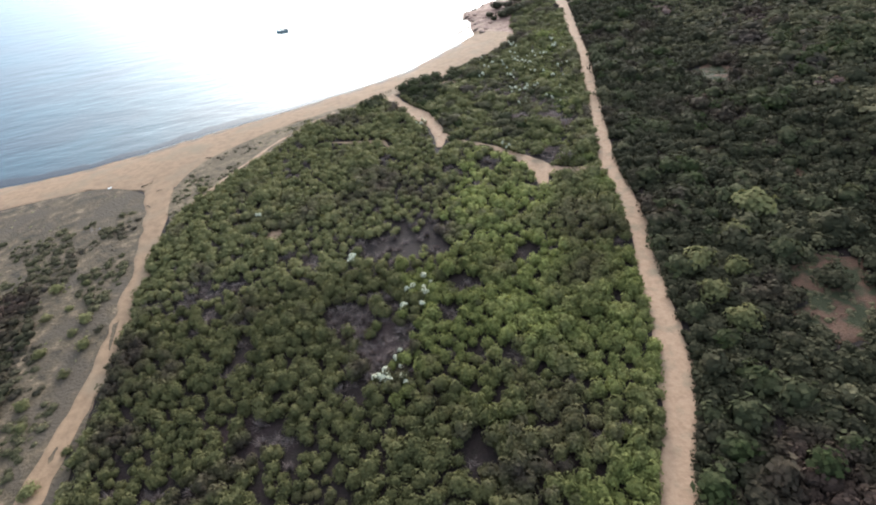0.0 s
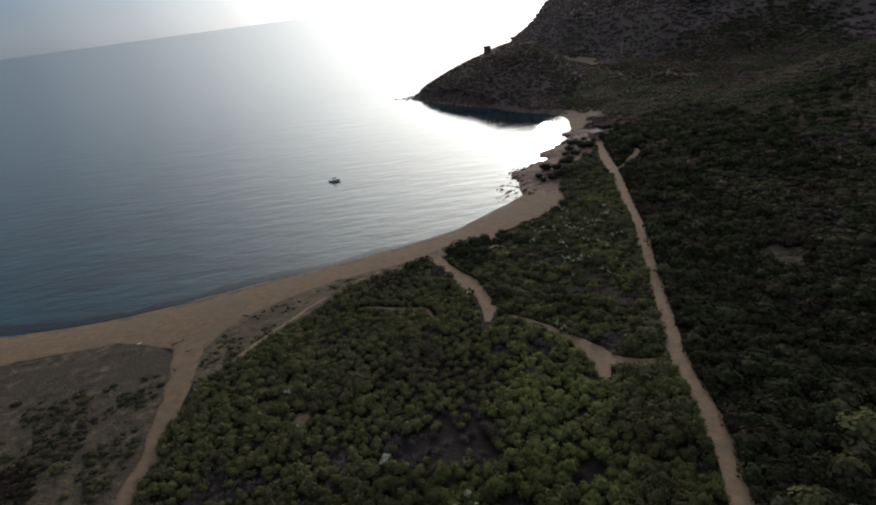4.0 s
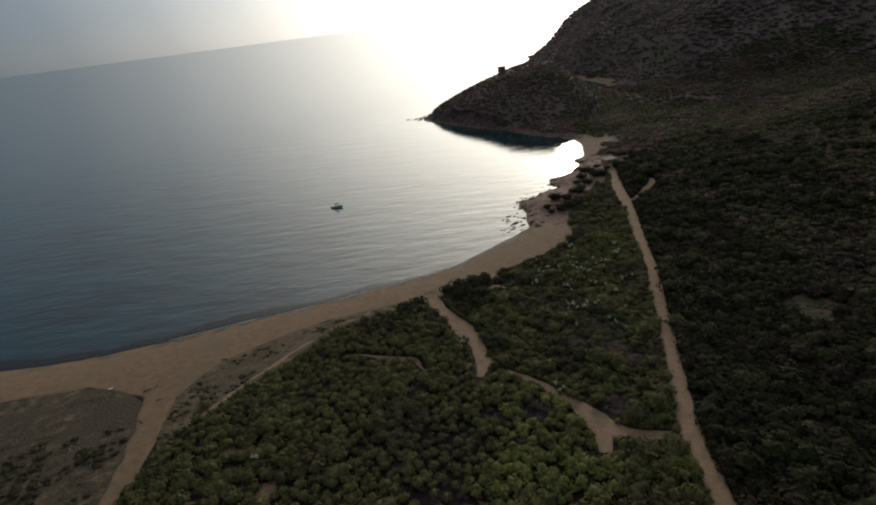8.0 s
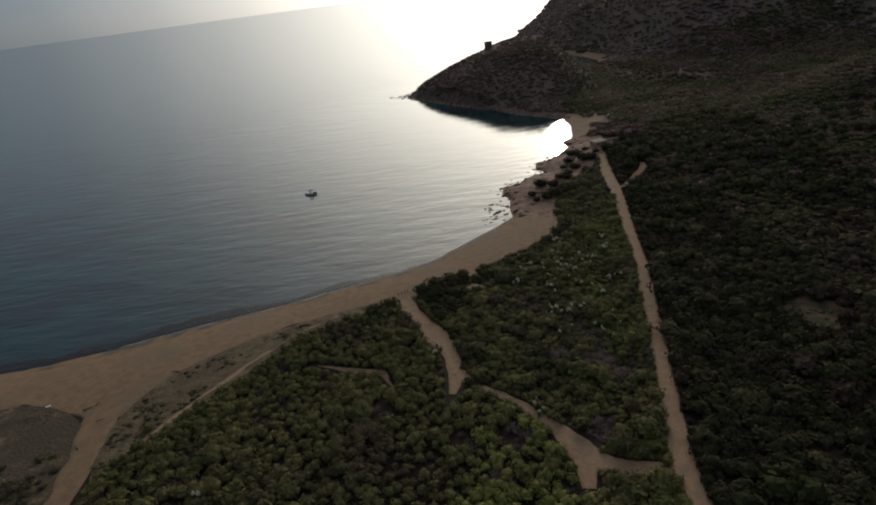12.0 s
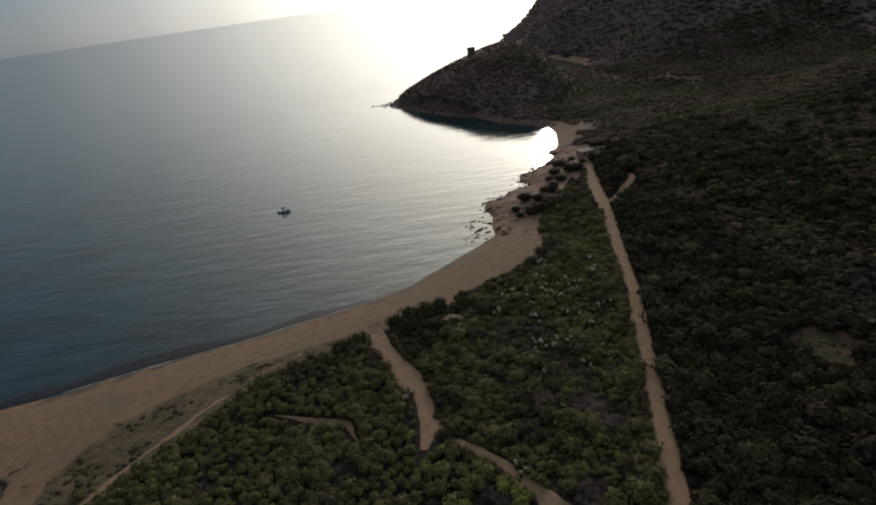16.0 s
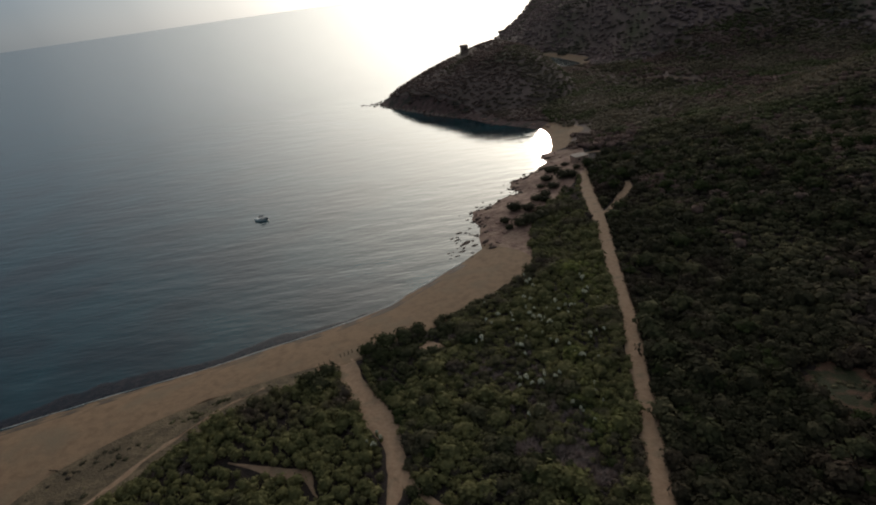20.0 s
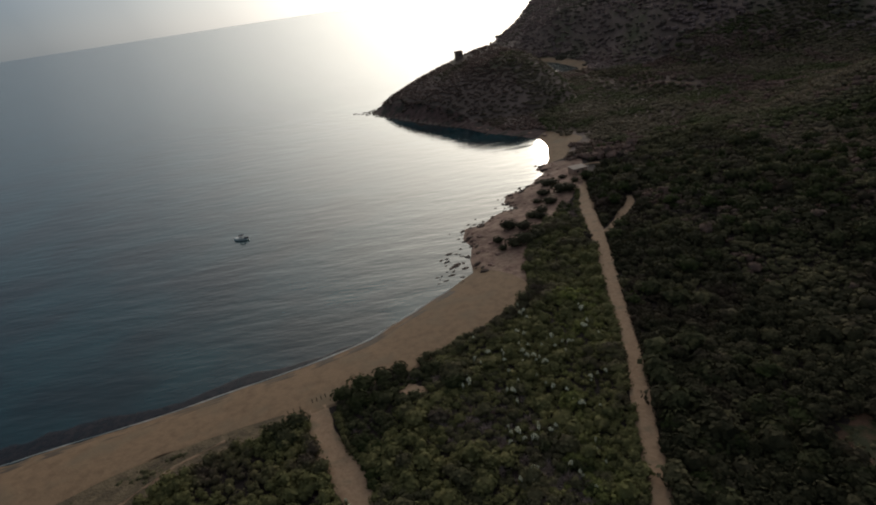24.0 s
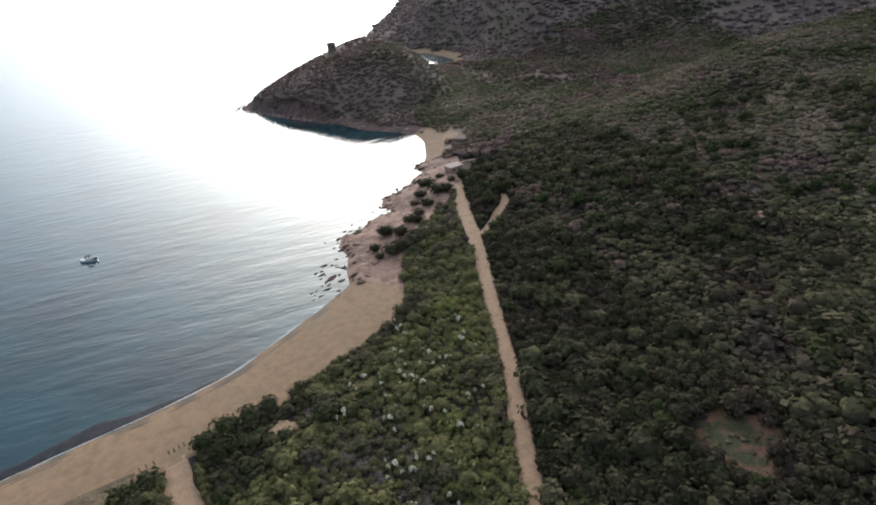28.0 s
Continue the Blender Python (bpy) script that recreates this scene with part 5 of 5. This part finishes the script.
lathe([(3.16, 3.4), (3.4, 3.52), (3.42, 3.75), (3.2, 3.8)], 28, M["tower"], "cornice", tower)
lathe([(3.2, 3.8), (3.2, 4.7), (2.75, 4.7), (2.75, 4.0)], 28, M["tower"], "parapet", tower)
solid("corbel", tower, M["tower"], (-3.3, -0.6, 4.3, 0.7, 1.6, 1.0), bevel=0.05)
solid("doorway", tower, M["dark_paint"], (0.3, -3.25, 1.9, 0.9, 0.35, 1.5), label="dark raised doorway")
tower.matrix_basis = pose(75.2, 516.6, float(height(75.2, 516.6)) + 1.2)
tagged(tower, "squat round stone watchtower on the headland's crest", "tower")
pillar = new("stone_pillar", None)
solid("shaft", pillar, M["tower"], (0, 0, 1.2, 1.3, 1.1, 2.8), bevel=0.12)
solid("cap", pillar, M["tower"], (0.1, 0, 2.85, 0.8, 0.8, 0.6), bevel=0.1)
pillar.matrix_basis = pose(101, 520, float(height(101, 520)) - 0.2, 0, 0, 20)
tagged(pillar, "ruined stone pillar on the headland's crest", "ruin")

hut = new("stone_hut", None)
solid("wall", hut, M["plaster"], (0, -2.3, 1.1, 6.0, 0.3, 2.4), (0, 2.3, 1.1, 6.0, 0.3, 2.4), (-2.85, 0, 1.1, 0.3, 4.3, 2.4), (2.85, 0, 1.1, 0.3, 4.3, 2.4))
solid("roof", hut, M["concrete"], (0, 0, 2.42, 6.6, 5.4, 0.24), bevel=0.06, label="flat pale concrete roof")
solid("door", hut, M["wood"], (0.9, -2.47, 0.9, 0.9, 0.06, 2.0))
solid("window", hut, M["glass"], (-1.3, -2.47, 1.3, 1.0, 0.06, 0.7))
solid("step", hut, M["concrete"], (0.9, -2.8, 0.02, 1.2, 0.6, 0.3), bevel=0.03)
hut.matrix_basis = pose(91, 279, float(height(91, 279)) + 0.1, 0, 0, 12)
tagged(hut, "small pinkish hut with a flat pale roof by the shore", "hut")


# ---- motor boat at anchor ----
boat = new("motor_boat", None)
bm = bmesh.new()
rings = []
for u in np.linspace(0, 1, 9):                       # stern to bow
    x = -2.8 + 5.6 * u
    half_w = 1.08 * (1 - max(0, (u - 0.45) / 0.55) ** 2.2) + 0.02
    sheer, keel = 0.72 + 0.28 * u ** 2, -0.32 + 0.5 * max(0, u - 0.7) ** 1.3 * 2
    rings.append([bm.verts.new(q) for q in ((x, half_w, sheer), (x, half_w * 0.92, 0.15), (x, half_w * 0.5, -0.15 + keel * 0.3), (x, 0, keel), (x, -half_w * 0.5, -0.15 + keel * 0.3), (x, -half_w * 0.92, 0.15), (x, -half_w, sheer))])
for r0, r1 in zip(rings, rings[1:]):
    for i in range(6):
        bm.faces.new((r0[i], r1[i], r1[i + 1], r0[i + 1]))
bm.faces.new(rings[0])
part("hull", bm, M["gelcoat"], boat, "white hull", True)
bm = bmesh.new()
deck = []
for u in np.linspace(0.5, 1, 6):
    x, hw = -2.8 + 5.6 * u, 1.05 * (1 - max(0, (u - 0.45) / 0.55) ** 2.2) + 0.01
    deck.append([bm.verts.new((x, s_ * hw, 0.71 + 0.28 * u ** 2 + 0.08 * (1 - abs(s_)))) for s_ in (-1, 0, 1)])
for r0, r1 in zip(deck, deck[1:]):
    for i in range(2):
        bm.faces.new((r0[i], r1[i], r1[i + 1], r0[i + 1]))
part("foredeck", bm, M["gelcoat"], boat)
solid("cockpit_floor", boat, M["canvas"], (-1.2, 0, 0.32, 2.9, 1.9, 0.06))
solid("gunwale", boat, M["dark_paint"], (-1.2, 1.07, 0.74, 3.1, 0.09, 0.1), (-1.2, -1.07, 0.74, 3.1, 0.09, 0.1), bevel=0.02)
solid("console", boat, M["gelcoat"], (0.2, 0, 0.85, 0.6, 0.8, 0.8), bevel=0.06)
solid("windscreen", boat, M["glass"], (0.42, 0, 1.4, 0.06, 0.9, 0.35))
solid("seat", boat, M["gelcoat"], (-0.8, 0, 0.6, 0.5, 1.2, 0.45), bevel=0.05)
solid("stern_bench", boat, M["canvas"], (-2.2, 0, 0.6, 0.5, 1.8, 0.4), bevel=0.05)
top = solid("sunshade", boat, M["canvas"], (-0.5, 0, 1.95, 1.9, 1.7, 0.06), bevel=0.02, label="dark canvas sunshade")
for sx, sy in ((0.35, 0.8), (0.35, -0.8), (-1.35, 0.8), (-1.35, -0.8)):
    bm = bmesh.new()
    bmesh.ops.create_cone(bm, segments=6, radius1=0.025, radius2=0.025, depth=1.3, cap_ends=True, matrix=Matrix.Translation((sx, sy, 1.32)))
    part("pole", bm, M["metal"], top)
engine = solid("outboard_motor", boat, M["dark_paint"], (-3.05, 0, 0.85, 0.45, 0.4, 0.6), bevel=0.08, label="dark outboard motor")
solid("leg", engine, M["dark_paint"], (-3.1, 0, 0.15, 0.18, 0.12, 0.9), bevel=0.02)
boat.matrix_basis = pose(-46.7, 271, 0.0, 0, 0, 168)
tagged(boat, "small white open motor boat with a dark outboard, at anchor", "boat")



# ---- short posts where the footpath meets the beach ----
def post_model():
    bm_ = bmesh.new()
    rings = [[bm_.verts.new((r_ * math.cos(a), r_ * math.sin(a), z)) for a in np.arange(8) * math.pi / 4] for r_, z in ((0.1, -0.3), (0.1, 0.9), (0.085, 0.98), (0.04, 1.0))]
    for r0, r1 in zip(rings, rings[1:]):
        for i in range(8):
            bm_.faces.new((r0[i], r0[(i + 1) % 8], r1[(i + 1) % 8], r1[i]))
    bm_.faces.new(rings[-1])
    return tagged(part("wooden_post", bm_, M["wood"]), "short grey wooden post in the sand beside the path", "post", "posts at the beach path")


POSTS = [(-5.4, 157.1), (-4.5, 157.4), (-3.6, 157.8), (-2.7, 158.3), (-7.7, 155.2), (-9.0, 154.9), (-10.2, 154.6)]
post = post_model()
for i, (x, y) in enumerate(POSTS):
    m_ = pose(x, y, float(height(x, y)) + 0.1, 3 * (i % 3 - 1), 2 * (i % 2), 40 * i)
    ob = post if i == 0 else copy_thing(post, m_)
    ob.matrix_basis = m_


# ---- driftwood and a white board where the west path meets the beach ----
def log_model():
    bm_ = bmesh.new()
    rings = []
    for u in np.linspace(0, 1, 6):
        r_ = 0.16 * (1 - 0.55 * u) * (1 + 0.15 * math.sin(9 * u))
        rings.append([bm_.verts.new((2.2 * u - 1.1, r_ * math.cos(a) + 0.18 * u * u, 0.14 + r_ * math.sin(a) + 0.1 * u)) for a in np.arange(7) * 2 * math.pi / 7])
    for r0, r1 in zip(rings, rings[1:]):
        for i in range(7):
            bm_.faces.new((r0[i], r0[(i + 1) % 7], r1[(i + 1) % 7], r1[i]))
    bm_.faces.new(rings[-1])
    bm_.faces.new(rings[0][::-1])
    for a, u in ((0.9, 0.1), (-0.8, 0.5)):           # broken branches
        foot = [bm_.verts.new((u - 0.3 + dx, 0.05 * (1 if a > 0 else -1), 0.18 + dz)) for dx, dz in ((0.05, 0), (-0.05, 0.04), (-0.05, -0.04))]
        tip = bm_.verts.new((u + 0.1, 0.7 * a, 0.3))
        for i in range(3):
            bm_.faces.new((foot[i], foot[(i + 1) % 3], tip))
    return tagged(part("driftwood", bm_, M["bark"], smooth_=True), "dark weathered driftwood log lying on the sand", "driftwood", "driftwood on the beach")


LOGS = [(-76, 122.5, 20, 1.0), (-74.6, 124, 75, 0.7), (-71.8, 109.2, 130, 0.8), (-71, 117.5, 10, 0.6), (-60, 133, 160, 0.9)]
log = log_model()
for i, (x, y, turn, size) in enumerate(LOGS):
    m_ = pose(x, y, float(height(x, y)) + 0.22, 0, 0, turn)
    ob = log if i == 0 else copy_thing(log, m_)
    ob.matrix_basis = m_ @ Matrix.Diagonal((size, size, size, 1))
board = new("white_board", None)
solid("panel", board, M["gelcoat"], (0, 0, 0.28, 1.1, 0.5, 0.08), bevel=0.02)
solid("batten", board, M["wood"], (-0.35, 0, 0.19, 0.1, 0.5, 0.1), bevel=0.01)
solid("batten", board, M["wood"], (0.35, 0, 0.19, 0.1, 0.5, 0.1), bevel=0.01)
board.matrix_basis = pose(-87, 125.8, float(height(-87, 125.8)) + 0.1, 8, 3, 30)
tagged(board, "small white board lying at the edge of the dune", "board")
